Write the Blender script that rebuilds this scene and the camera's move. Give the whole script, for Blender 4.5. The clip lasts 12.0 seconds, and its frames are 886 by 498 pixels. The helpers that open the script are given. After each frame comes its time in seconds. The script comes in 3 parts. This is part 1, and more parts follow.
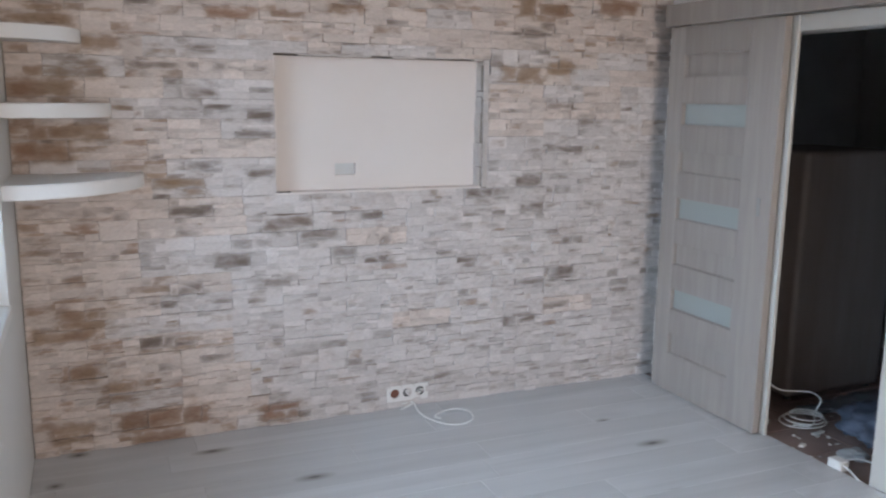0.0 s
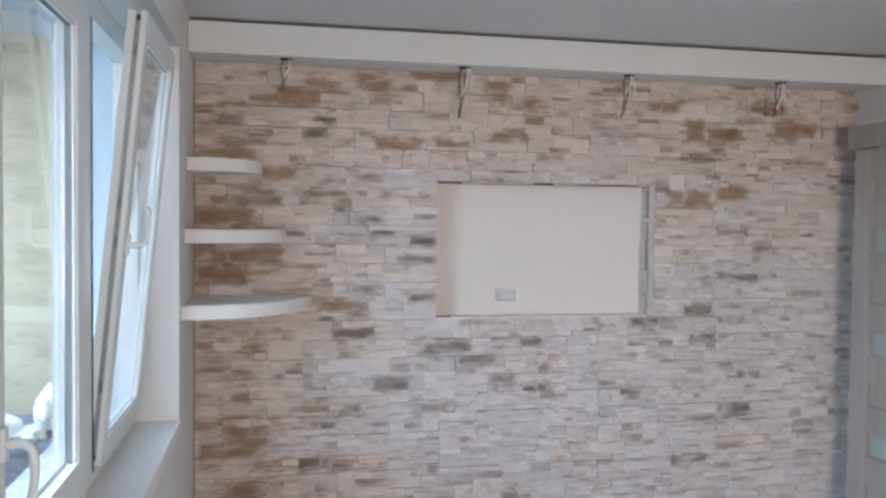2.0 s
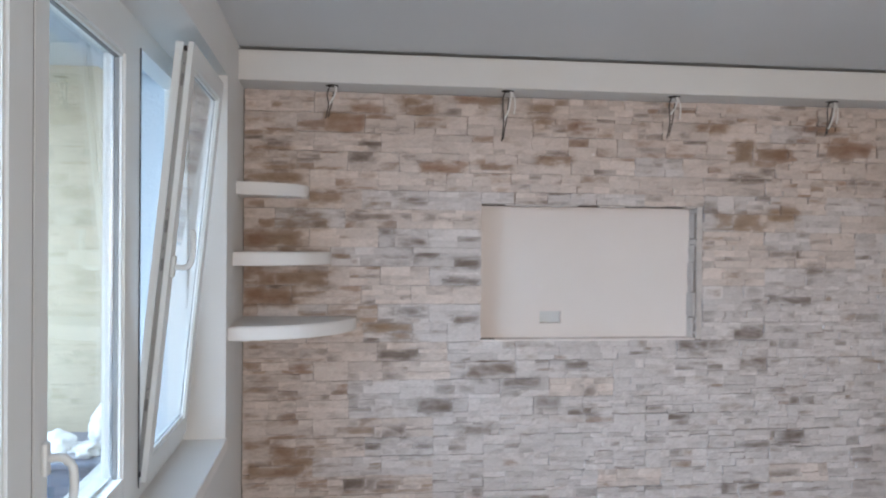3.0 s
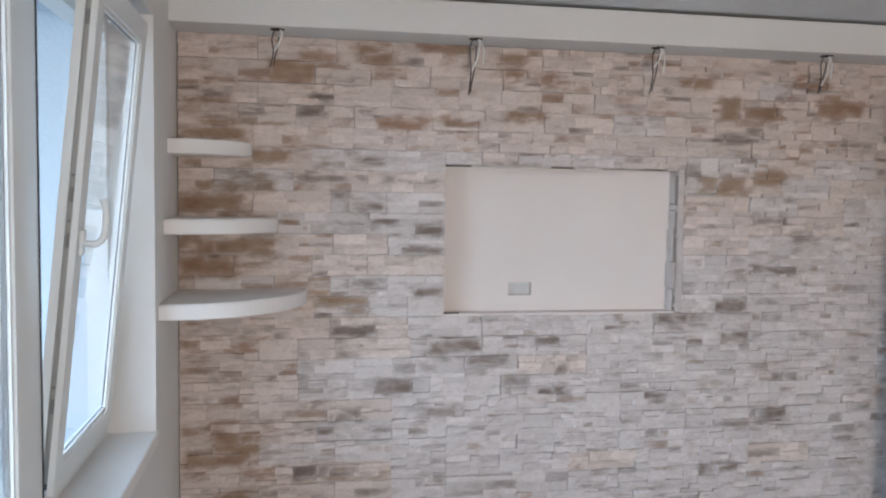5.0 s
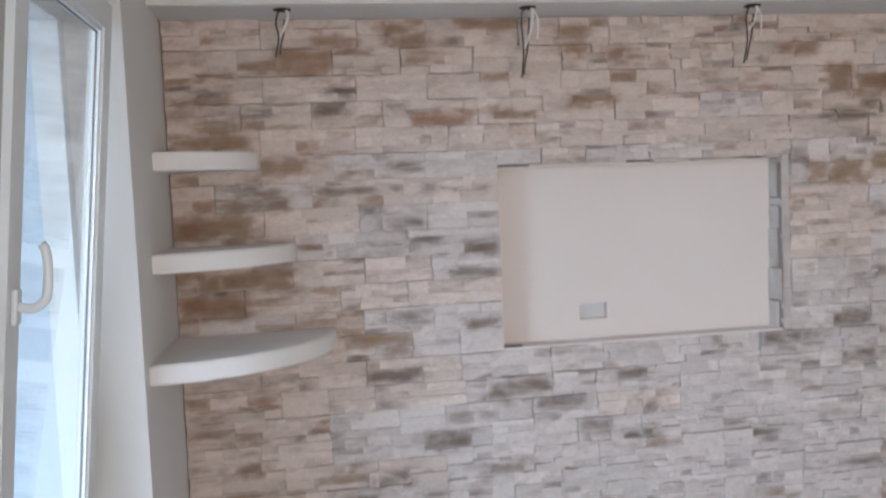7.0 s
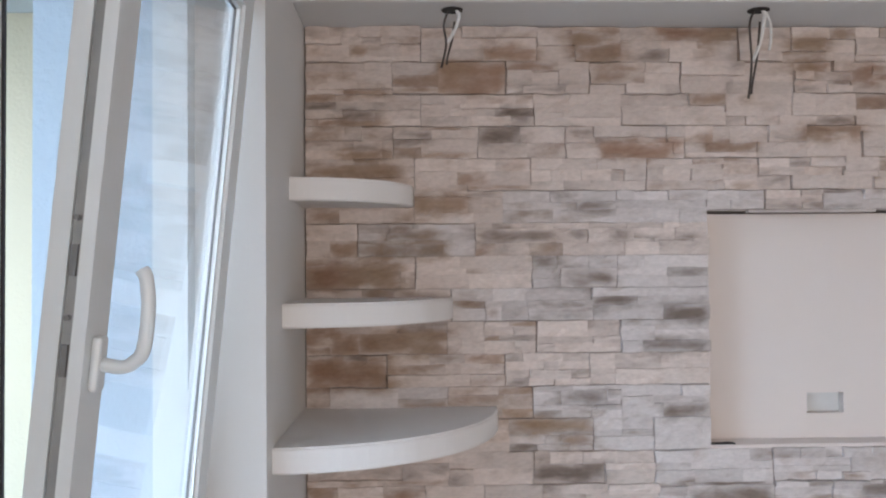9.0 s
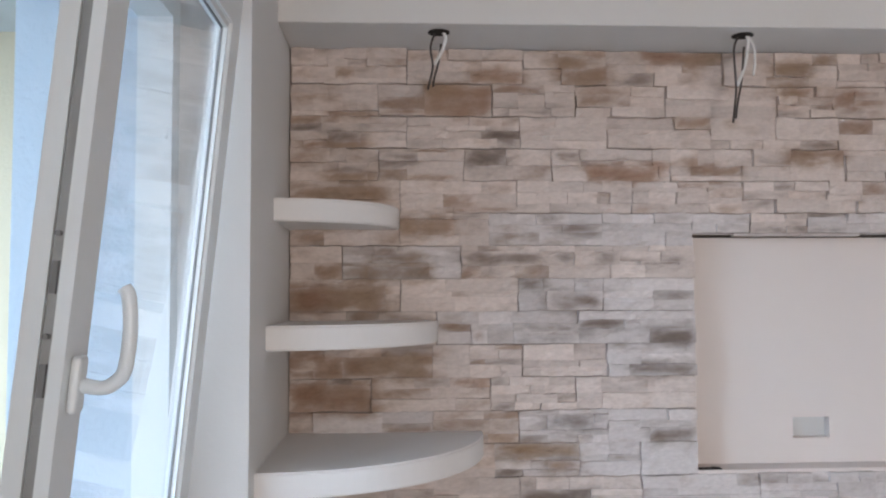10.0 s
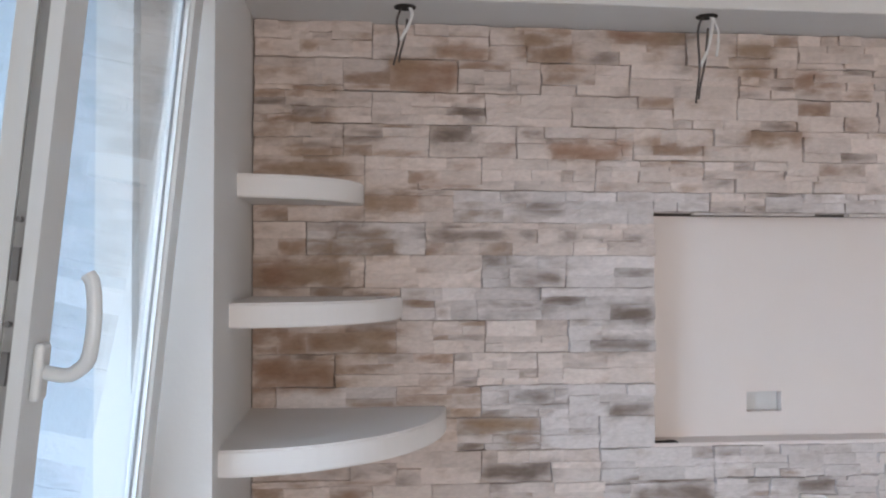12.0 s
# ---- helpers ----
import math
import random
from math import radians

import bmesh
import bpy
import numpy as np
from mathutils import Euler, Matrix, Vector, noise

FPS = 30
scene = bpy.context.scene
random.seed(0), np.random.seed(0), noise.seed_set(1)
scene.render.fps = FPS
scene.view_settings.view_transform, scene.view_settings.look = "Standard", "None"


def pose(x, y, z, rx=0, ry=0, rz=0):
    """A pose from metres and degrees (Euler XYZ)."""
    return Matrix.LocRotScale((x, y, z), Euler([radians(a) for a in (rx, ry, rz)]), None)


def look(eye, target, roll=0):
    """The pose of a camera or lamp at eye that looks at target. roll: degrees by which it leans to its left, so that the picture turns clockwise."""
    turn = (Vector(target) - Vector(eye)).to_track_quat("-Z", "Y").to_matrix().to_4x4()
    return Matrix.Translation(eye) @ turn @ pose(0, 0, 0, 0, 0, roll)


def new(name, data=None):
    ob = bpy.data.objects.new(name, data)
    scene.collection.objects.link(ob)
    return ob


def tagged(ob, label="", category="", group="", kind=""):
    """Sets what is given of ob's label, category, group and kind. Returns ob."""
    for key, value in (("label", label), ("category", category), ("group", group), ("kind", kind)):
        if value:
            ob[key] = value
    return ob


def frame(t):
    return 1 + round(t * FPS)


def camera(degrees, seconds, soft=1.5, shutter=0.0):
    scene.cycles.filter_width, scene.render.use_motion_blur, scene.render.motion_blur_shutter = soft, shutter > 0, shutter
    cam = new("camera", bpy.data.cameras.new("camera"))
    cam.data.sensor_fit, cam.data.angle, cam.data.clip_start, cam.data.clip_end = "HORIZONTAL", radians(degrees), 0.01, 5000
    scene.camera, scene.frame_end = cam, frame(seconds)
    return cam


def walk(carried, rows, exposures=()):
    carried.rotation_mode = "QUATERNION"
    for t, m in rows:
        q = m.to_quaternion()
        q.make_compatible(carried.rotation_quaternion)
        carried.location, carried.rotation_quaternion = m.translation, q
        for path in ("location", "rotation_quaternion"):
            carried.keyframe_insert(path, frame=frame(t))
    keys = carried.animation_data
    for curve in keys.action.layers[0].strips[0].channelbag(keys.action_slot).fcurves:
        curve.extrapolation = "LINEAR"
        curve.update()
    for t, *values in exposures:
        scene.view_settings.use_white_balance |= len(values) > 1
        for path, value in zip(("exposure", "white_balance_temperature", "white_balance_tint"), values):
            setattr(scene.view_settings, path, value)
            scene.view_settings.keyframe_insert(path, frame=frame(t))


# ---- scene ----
cam = camera(56.1, 12.0, 2.1, 0.7)
PATH = [
    (0, (0.306, -4.046, 1.656), (1.08, -2.236, 1.299), 0.7),
    (0.5, (0.297, -4.036, 1.623), (1.004, -2.195, 1.292), 0.5),
    (1, (0.31, -4.024, 1.632), (0.932, -2.15, 1.311), 0.6),
    (1.5, (0.317, -3.978, 1.621), (0.835, -2.054, 1.455), 0.7),
    (2, (0.374, -4.003, 1.663), (0.767, -2.044, 1.596), 0.6),
    (2.5, (0.401, -4.019, 1.663), (0.706, -2.042, 1.647), 0.3),
    (3, (0.434, -4.034, 1.665), (0.691, -2.051, 1.65), 0.5),
    (3.2, (0.45, -4.033, 1.66), (0.69, -2.049, 1.613), 0.4),
    (4.8, (0.476, -3.717, 1.713), (0.845, -1.758, 1.554), 1.5),
    (5, (0.475, -3.655, 1.717), (0.832, -1.692, 1.591), 0.8),
    (5.5, (0.434, -3.507, 1.712), (0.805, -1.545, 1.588), 0.5),
    (6, (0.568, -3.289, 1.729), (0.791, -1.303, 1.639), -0.9),
    (6.5, (0.539, -3.079, 1.736), (0.768, -1.104, 1.523), 0.3),
    (7, (0.485, -2.964, 1.75), (0.785, -0.99, 1.627), -2.5),
    (7.5, (0.436, -2.837, 1.679), (0.709, -0.856, 1.681), -0.3),
    (7.7, (0.402, -2.73, 1.651), (0.6, -0.741, 1.709), -1.2),
    (9.3, (0.321, -2.347, 1.703), (0.375, -0.348, 1.753), -0.4),
    (9.5, (0.322, -2.349, 1.706), (0.405, -0.352, 1.767), -0.5),
    (10, (0.311, -2.339, 1.685), (0.413, -0.345, 1.797), -0.3),
    (10.5, (0.295, -2.336, 1.689), (0.421, -0.343, 1.8), 0.1),
    (11, (0.297, -2.343, 1.686), (0.458, -0.351, 1.765), -0.5),
    (11.5, (0.308, -2.344, 1.696), (0.473, -0.351, 1.74), -0.1),
    (12, (0.304, -2.345, 1.711), (0.497, -0.355, 1.744), 0.1),
]
walk(cam, [(t, look(eye, target, roll)) for t, eye, target, roll in PATH],
     exposures=[(0.0, 0.16, 6450, 14), (3.0, 0.17, 6500, 14), (6.0, 0.19, 6600, 15), (9.3, 0.17, 6600, 16.5), (12.0, 0.17, 6600, 16.5)])

# ---- world and light ----
world = bpy.data.worlds.new("world")
scene.world = world
world.use_nodes = True
wn = world.node_tree
sky = wn.nodes.new("ShaderNodeTexSky")
sky.sky_type, sky.sun_disc = "NISHITA", False
sky.sun_elevation, sky.sun_rotation = radians(40), radians(200)
wn.links.new(sky.outputs[0], wn.nodes["Background"].inputs[0])
wn.nodes["Background"].inputs[1].default_value = 0.12


def area(name, m, sx, sy, power, colour):
    d = bpy.data.lights.new(name, "AREA")
    d.shape, d.size, d.size_y, d.energy, d.color = "RECTANGLE", sx, sy, power, colour
    o = new(name, d)
    o.matrix_world = m
    return o


# sky light through the open side of the loggia; added fill through an unseen far-end opening
area("loggia_daylight", look((-3.4, -2.4, 3.3), (0, -2.3, 0.9)), 6.0, 3.0, 730, (0.55, 0.78, 1.0))
area("far_window_daylight", look((1.9, -6.55, 1.6), (1.9, 0, 1.3)), 1.9, 1.4, 84, (1.0, 0.92, 0.835))


# ---- materials ----
def mat(name, base, rough=0.6, metal=0.0, var=0.12, scale=6.0, bump=0.15, bscale=60.0, tint=None, stretch=(1, 1, 1)):
    m = bpy.data.materials.new(name)
    m.use_nodes = True
    nt = m.node_tree
    p = nt.nodes["Principled BSDF"]
    p.inputs["Roughness"].default_value, p.inputs["Metallic"].default_value = rough, metal
    co = nt.nodes.new("ShaderNodeTexCoord")
    mp = nt.nodes.new("ShaderNodeMapping")
    mp.inputs["Scale"].default_value = stretch
    nt.links.new(co.outputs["Object"], mp.inputs["Vector"])
    n1 = nt.nodes.new("ShaderNodeTexNoise")
    n1.inputs["Scale"].default_value, n1.inputs["Detail"].default_value = scale, 6.0
    nt.links.new(mp.outputs[0], n1.inputs["Vector"])
    mix = nt.nodes.new("ShaderNodeMix")
    mix.data_type = "RGBA"
    lo = tint if tint else tuple(c * (1 - var) for c in base)
    mix.inputs["A"].default_value = (*lo, 1)
    mix.inputs["B"].default_value = (*(min(1, c * (1 + var * 0.6)) for c in base), 1)
    nt.links.new(n1.outputs["Fac"], mix.inputs["Factor"])
    nt.links.new(mix.outputs["Result"], p.inputs["Base Color"])
    n2 = nt.nodes.new("ShaderNodeTexNoise")
    n2.inputs["Scale"].default_value, n2.inputs["Detail"].default_value = bscale, 4.0
    nt.links.new(mp.outputs[0], n2.inputs["Vector"])
    b = nt.nodes.new("ShaderNodeBump")
    b.inputs["Strength"].default_value, b.inputs["Distance"].default_value = bump, 0.004
    nt.links.new(n2.outputs["Fac"], b.inputs["Height"])
    nt.links.new(b.outputs[0], p.inputs["Normal"])
    return m


def ramp(nt, stops):
    r = nt.nodes.new("ShaderNodeValToRGB")
    while len(r.color_ramp.elements) < len(stops):
        r.color_ramp.elements.new(0.5)
    for e, (pos, col) in zip(r.color_ramp.elements, stops):
        e.position, e.color = pos, (*col, 1)
    return r


def math_node(nt, op, a, b=None, c=None):
    m = nt.nodes.new("ShaderNodeMath")
    m.operation = op
    for i, v in enumerate((a, b, c)):
        if v is None:
            continue
        if isinstance(v, (int, float)):
            m.inputs[i].default_value = v
        else:
            nt.links.new(v, m.inputs[i])
    return m.outputs[0]


def stone_mat(name, wash, tan):
    """Cast split-face stone: a pale wash, with rust and umber stains that pool where the slips took them up and run out
    in blotches; umber also carries the painted shade of the lower-left corner.
    """
    m = bpy.data.materials.new(name)
    m.use_nodes = True
    nt = m.node_tree
    L, N = nt.links.new, nt.nodes.new
    p = nt.nodes["Principled BSDF"]
    p.inputs["Roughness"].default_value = 0.85
    p.inputs["Specular IOR Level"].default_value = 0.25
    co, geo = N("ShaderNodeTexCoord"), N("ShaderNodeNewGeometry")
    mp = N("ShaderNodeMapping")
    mp.inputs["Scale"].default_value = (1.0, 1.0, 2.2)
    L(co.outputs["Object"], mp.inputs["Vector"])
    off = N("ShaderNodeVectorMath")
    off.operation = "MULTIPLY_ADD"
    off.inputs[1].default_value = (9.0, 7.0, 5.0)
    L(geo.outputs["Random Per Island"], off.inputs[0])
    L(mp.outputs[0], off.inputs[2])

    def cloud(vec, scale, detail, distort=0.3):
        n = N("ShaderNodeTexNoise")
        n.inputs["Scale"].default_value, n.inputs["Detail"].default_value, n.inputs["Distortion"].default_value = scale, detail, distort
        L(vec, n.inputs["Vector"])
        return n.outputs["Fac"]

    wide, own, grit = cloud(mp.outputs[0], 8.0, 4.0), cloud(off.outputs[0], 10.0, 5.0), cloud(mp.outputs[0], 60.0, 5.0)
    other = cloud(off.outputs[0], 6.5, 4.0, 0.6)
    blot = math_node(nt, "ADD", math_node(nt, "MULTIPLY", wide, 0.55), math_node(nt, "MULTIPLY", own, 0.45))
    fac = {}
    for key, noise_out, swing, start in (("rust", blot, 2.3, 0.10), ("umber", other, 1.9, 0.10)):
        at = N("ShaderNodeAttribute")
        at.attribute_name = key
        v = math_node(nt, "ADD", at.outputs["Fac"], math_node(nt, "MULTIPLY", math_node(nt, "SUBTRACT", noise_out, 0.5), swing))
        mr = N("ShaderNodeMapRange")
        mr.interpolation_type = "SMOOTHSTEP"
        mr.inputs["From Min"].default_value, mr.inputs["From Max"].default_value = start - 0.06, 1.10
        L(v, mr.inputs["Value"])
        fac[key] = mr.outputs[0]
    # ochre in some stretches of the wall, red-brown in others
    hue = ramp(nt, [(0.42, (0.325, 0.226, 0.152)), (0.60, (0.30, 0.178, 0.122))])
    L(cloud(co.outputs["Object"], 2.6, 2.0), hue.inputs[0])

    def blend(f, a, b, mode="MIX"):
        mx = N("ShaderNodeMix")
        mx.data_type, mx.blend_type = "RGBA", mode
        for key, v in (("Factor", f), ("A", a), ("B", b)):
            if isinstance(v, (int, float)):
                mx.inputs[key].default_value = v
            elif isinstance(v, tuple):
                mx.inputs[key].default_value = (*v, 1)
            else:
                L(v, mx.inputs[key])
        return mx.outputs["Result"]

    half = N("ShaderNodeMapRange")
    half.inputs["From Max"].default_value = 0.45
    L(fac["rust"], half.inputs["Value"])
    c = blend(half.outputs[0], wash, tan)
    c = blend(fac["rust"], c, hue.outputs[0])
    c = blend(fac["umber"], c, (0.225, 0.178, 0.150))
    shade = ramp(nt, [(0.3, (0.90, 0.90, 0.90)), (0.7, (1.05, 1.05, 1.05))])
    L(grit, shade.inputs[0])
    c = blend(1.0, c, shade.outputs[0], "MULTIPLY")
    # each slip left its mould a little lighter or darker
    lot = N("ShaderNodeMapRange")
    lot.inputs["To Min"].default_value, lot.inputs["To Max"].default_value = 0.84, 1.06
    L(geo.outputs["Random Per Island"], lot.inputs["Value"])
    hsv = N("ShaderNodeHueSaturation")
    L(c, hsv.inputs["Color"])
    L(lot.outputs[0], hsv.inputs["Value"])
    L(hsv.outputs[0], p.inputs["Base Color"])
    b = N("ShaderNodeBump")
    b.inputs["Strength"].default_value, b.inputs["Distance"].default_value = 0.5, 0.006
    L(cloud(mp.outputs[0], 20.0, 5.0), b.inputs["Height"])
    L(b.outputs[0], p.inputs["Normal"])
    return m


def wood_mat(name, dark, light, axis, rough, grain=14.0, knots=False):
    """Wood decor with its grain along one axis, each board shifted by its own random value."""
    m = bpy.data.materials.new(name)
    m.use_nodes = True
    nt = m.node_tree
    L, N = nt.links.new, nt.nodes.new
    p = nt.nodes["Principled BSDF"]
    co, inf = N("ShaderNodeTexCoord"), N("ShaderNodeObjectInfo")
    mp = N("ShaderNodeMapping")
    sc = [grain, grain, grain]
    sc[axis] = grain * 0.07
    mp.inputs["Scale"].default_value = sc
    L(co.outputs["Object"], mp.inputs["Vector"])
    off = N("ShaderNodeVectorMath")
    off.operation = "MULTIPLY_ADD"
    off.inputs[1].default_value = (31.0, 17.0, 23.0)
    L(inf.outputs["Random"], off.inputs[0])
    L(mp.outputs[0], off.inputs[2])
    n1 = N("ShaderNodeTexNoise")
    n1.inputs["Scale"].default_value, n1.inputs["Detail"].default_value, n1.inputs["Distortion"].default_value = 1.0, 7.0, 0.8
    L(off.outputs[0], n1.inputs["Vector"])
    r = ramp(nt, [(0.30, dark), (0.52, tuple((a + b) / 2 for a, b in zip(dark, light))), (0.72, light)])
    L(n1.outputs["Fac"], r.inputs[0])
    hsv = N("ShaderNodeHueSaturation")
    mr = N("ShaderNodeMapRange")
    mr.inputs["To Min"].default_value, mr.inputs["To Max"].default_value = 0.955, 1.045
    L(inf.outputs["Random"], mr.inputs["Value"])
    L(mr.outputs[0], hsv.inputs["Value"])
    L(r.outputs[0], hsv.inputs["Color"])
    last = hsv.outputs[0]
    if knots:
        mk = N("ShaderNodeMapping")
        ks = [3.2, 3.2, 3.2]
        ks[axis] = 1.25
        mk.inputs["Scale"].default_value = ks
        mk.inputs["Location"].default_value = (0.37, 0.21, 0)
        L(co.outputs["Object"], mk.inputs["Vector"])
        v = N("ShaderNodeTexVoronoi")
        v.voronoi_dimensions = "2D"
        v.inputs["Scale"].default_value = 0.52
        ko = N("ShaderNodeVectorMath")
        ko.operation = "MULTIPLY_ADD"
        ko.inputs[1].default_value = (41.0, 29.0, 0.0)
        L(inf.outputs["Random"], ko.inputs[0])
        L(mk.outputs[0], ko.inputs[2])
        L(ko.outputs[0], v.inputs["Vector"])
        rk = ramp(nt, [(0.008, (0.12, 0.10, 0.09)), (0.022, (0.5, 0.46, 0.42)), (0.07, (1, 1, 1))])
        L(v.outputs["Distance"], rk.inputs[0])
        mu = N("ShaderNodeMix")
        mu.data_type, mu.blend_type = "RGBA", "MULTIPLY"
        mu.inputs["Factor"].default_value = 0.8
        L(last, mu.inputs["A"])
        L(rk.outputs[0], mu.inputs["B"])
        last = mu.outputs["Result"]
    L(last, p.inputs["Base Color"])
    p.inputs["Roughness"].default_value = rough
    b = N("ShaderNodeBump")
    b.inputs["Strength"].default_value, b.inputs["Distance"].default_value = 0.12, 0.002
    L(n1.outputs["Fac"], b.inputs["Height"])
    L(b.outputs[0], p.inputs["Normal"])
    return m


def glass_mat(name, colour=(0.97, 0.99, 1.0), rough=0.0):
    m = bpy.data.materials.new(name)
    m.use_nodes = True
    nt = m.node_tree
    p = nt.nodes["Principled BSDF"]
    p.inputs["Base Color"].default_value = (*colour, 1)
    p.inputs["Roughness"].default_value = rough
    p.inputs["Transmission Weight"].default_value = 1.0
    p.inputs["IOR"].default_value = 1.36
    return m


STONE = stone_mat("stone_pale", (0.675, 0.625, 0.605), (0.51, 0.45, 0.415))
# cream stone, with the warmer light of the top and left in its wash
STONE_WARM = stone_mat("stone_cream_warm_lit", (0.695, 0.605, 0.553), (0.53, 0.42, 0.35))
RENDER = mat("pale_blue_render", (0.54, 0.615, 0.68), 0.9, var=0.05, scale=5, bump=0.6, bscale=80)
MORTAR = mat("mortar", (0.30, 0.26, 0.23), 0.95, bump=0.4)
WALL = mat("wall_paint", (0.72, 0.71, 0.69), 0.75, var=0.05, scale=2.5, bump=0.10, bscale=90)
CEIL = mat("ceiling_paint", (0.66, 0.66, 0.66), 0.6, var=0.04, scale=1.5, bump=0.04)
PLASTER = mat("niche_plaster", (0.765, 0.70, 0.665), 0.8, var=0.05, scale=3.0, bump=0.12, bscale=45)
ROUGH_PLASTER = mat("rough_plaster", (0.60, 0.55, 0.52), 0.95, var=0.40, scale=14, bump=0.6, bscale=40)
WHITE = mat("white_paint", (0.80, 0.78, 0.76), 0.55, var=0.04, scale=5, bump=0.06)
PVC = mat("white_pvc", (0.74, 0.77, 0.77), 0.32, var=0.03, scale=4, bump=0.02)
SEAL = mat("grey_seal", (0.20, 0.20, 0.20), 0.6)
GASKET = mat("rubber_gasket", (0.03, 0.03, 0.035), 0.6)
STEEL = mat("fitting_steel", (0.40, 0.40, 0.39), 0.42, metal=0.8, var=0.2, scale=20)
SPACER = mat("aluminium_spacer", (0.75, 0.76, 0.78), 0.28, metal=1.0)
GLASS = glass_mat("window_glass")
FROST = mat("frosted_glass", (0.40, 0.425, 0.41), 0.25, var=0.06, scale=3, bump=0.02)
LAMINATE = wood_mat("grey_laminate", (0.55, 0.55, 0.555), (0.665, 0.665, 0.67), 0, 0.27, 9.0, True)
DOORWOOD = wood_mat("ash_decor", (0.335, 0.292, 0.262), (0.40, 0.352, 0.318), 2, 0.5, 22.0)
DOORWOOD_H = wood_mat("ash_decor_cross", (0.325, 0.282, 0.253), (0.39, 0.342, 0.308), 2, 0.5, 22.0)
JAMB = mat("jamb_laminate", (0.60, 0.565, 0.52), 0.5, var=0.05)
CABLE = mat("white_cable", (0.78, 0.78, 0.76), 0.45, var=0.05)
WIRE = mat("dark_wire", (0.06, 0.05, 0.045), 0.5)
HOLE = mat("dark_cavity", (0.02, 0.018, 0.016), 0.9)
REDBOX = mat("brown_box_plastic", (0.22, 0.09, 0.06), 0.6)
STUCCO = mat("white_stucco", (0.58, 0.635, 0.69), 0.9, var=0.08, scale=12, bump=0.6, bscale=80)
YELLOW = mat("yellow_render", (0.62, 0.55, 0.41), 0.9, var=0.06, scale=4, bump=0.5, bscale=90)
CONCRETE = mat("concrete", (0.38, 0.38, 0.37), 0.9, var=0.2, scale=5, bump=0.4)
TUB = mat("blue_grey_plastic", (0.16, 0.20, 0.27), 0.45, var=0.2, scale=6)
BAG = mat("white_film", (0.85, 0.87, 0.9), 0.35, var=0.06, scale=9, bump=0.5, bscale=14)
TILE = mat("brown_tile", (0.29, 0.20, 0.175), 0.35, var=0.35, scale=7)
GROUT = mat("grout", (0.30, 0.28, 0.27), 0.95)
HALLWALL = mat("hall_wall_primer", (0.45, 0.45, 0.45), 0.9, var=0.1)
WRAP = mat("dark_brown_film", (0.34, 0.285, 0.26), 0.27, var=0.3, scale=3, bump=0.35, bscale=9, stretch=(3, 3, 0.4))
NAVY = mat("navy_sheet", (0.10, 0.125, 0.18), 0.5, var=0.3, scale=5, bump=0.5, bscale=10)
TARP = mat("grey_tarpaulin", (0.10, 0.105, 0.12), 0.45, var=0.35, scale=8, bump=0.6, bscale=16)
RAG = mat("grey_paper", (0.42, 0.43, 0.44), 0.85, var=0.2, scale=14, bump=0.5, bscale=30)
TEAL = mat("teal_plastic", (0.05, 0.20, 0.26), 0.35, var=0.2, scale=12)
CHIP = mat("white_plaster", (0.74, 0.73, 0.71), 0.85, var=0.12, scale=20)
DUST = mat("plaster_crumb", (0.58, 0.57, 0.55), 0.9)


# ---- mesh helpers ----
def box(bm, x0, x1, y0, y1, z0, z1, slot=0):
    v = [bm.verts.new((x, y, z)) for z in (z0, z1) for y in (y0, y1) for x in (x0, x1)]
    for idx in ((0, 2, 3, 1), (4, 5, 7, 6), (0, 1, 5, 4), (2, 6, 7, 3), (0, 4, 6, 2), (1, 3, 7, 5)):
        bm.faces.new([v[i] for i in idx]).material_index = slot
    return v


def soften(bm, w, seg=2):
    bmesh.ops.bevel(bm, geom=bm.edges[:], offset=w, segments=seg, profile=0.5, affect="EDGES")


def part(name, bm, material, parent=None, label="", smooth=False):
    bmesh.ops.recalc_face_normals(bm, faces=bm.faces[:])
    me = bpy.data.meshes.new(name)
    bm.to_mesh(me)
    bm.free()
    for m in material if isinstance(material, (list, tuple)) else (material,):
        me.materials.append(m)
    if smooth:
        for f in me.polygons:
            f.use_smooth = True
    o = new(name, me)
    if parent:
        o.parent = parent
    if label:
        o["label"] = label
    return o


def block(name, b, material, parent=None, label="", bevel=0.0, seg=2):
    bm = bmesh.new()
    box(bm, *b)
    if bevel:
        soften(bm, bevel, seg)
    return part(name, bm, material, parent, label)


def tube(bm, pts, r, n=8):
    """A round cable through points, smoothed by Catmull-Rom."""
    P = [Vector(p) for p in pts]
    P = [2 * P[0] - P[1]] + P + [2 * P[-1] - P[-2]]
    line = []
    for i in range(1, len(P) - 2):
        for k in range(6):
            t = k / 6
            a, b, c, d = P[i - 1:i + 3]
            line.append(0.5 * (2 * b + (c - a) * t + (2 * a - 5 * b + 4 * c - d) * t * t + (3 * b - a - 3 * c + d) * t ** 3))
    line.append(P[-2])
    rings = []
    for i, q in enumerate(line):
        d = (line[min(i + 1, len(line) - 1)] - line[max(i - 1, 0)]).normalized()
        u = d.orthogonal().normalized() if not rings else (u - d * u.dot(d)).normalized()
        w = d.cross(u)
        rings.append([bm.verts.new(q + r * (math.cos(k * math.tau / n) * u + math.sin(k * math.tau / n) * w)) for k in range(n)])
    for a, b in zip(rings, rings[1:]):
        for k in range(n):
            bm.faces.new((a[k], a[(k + 1) % n], b[(k + 1) % n], b[k]))
    bm.faces.new(rings[0][::-1])
    bm.faces.new(rings[-1])


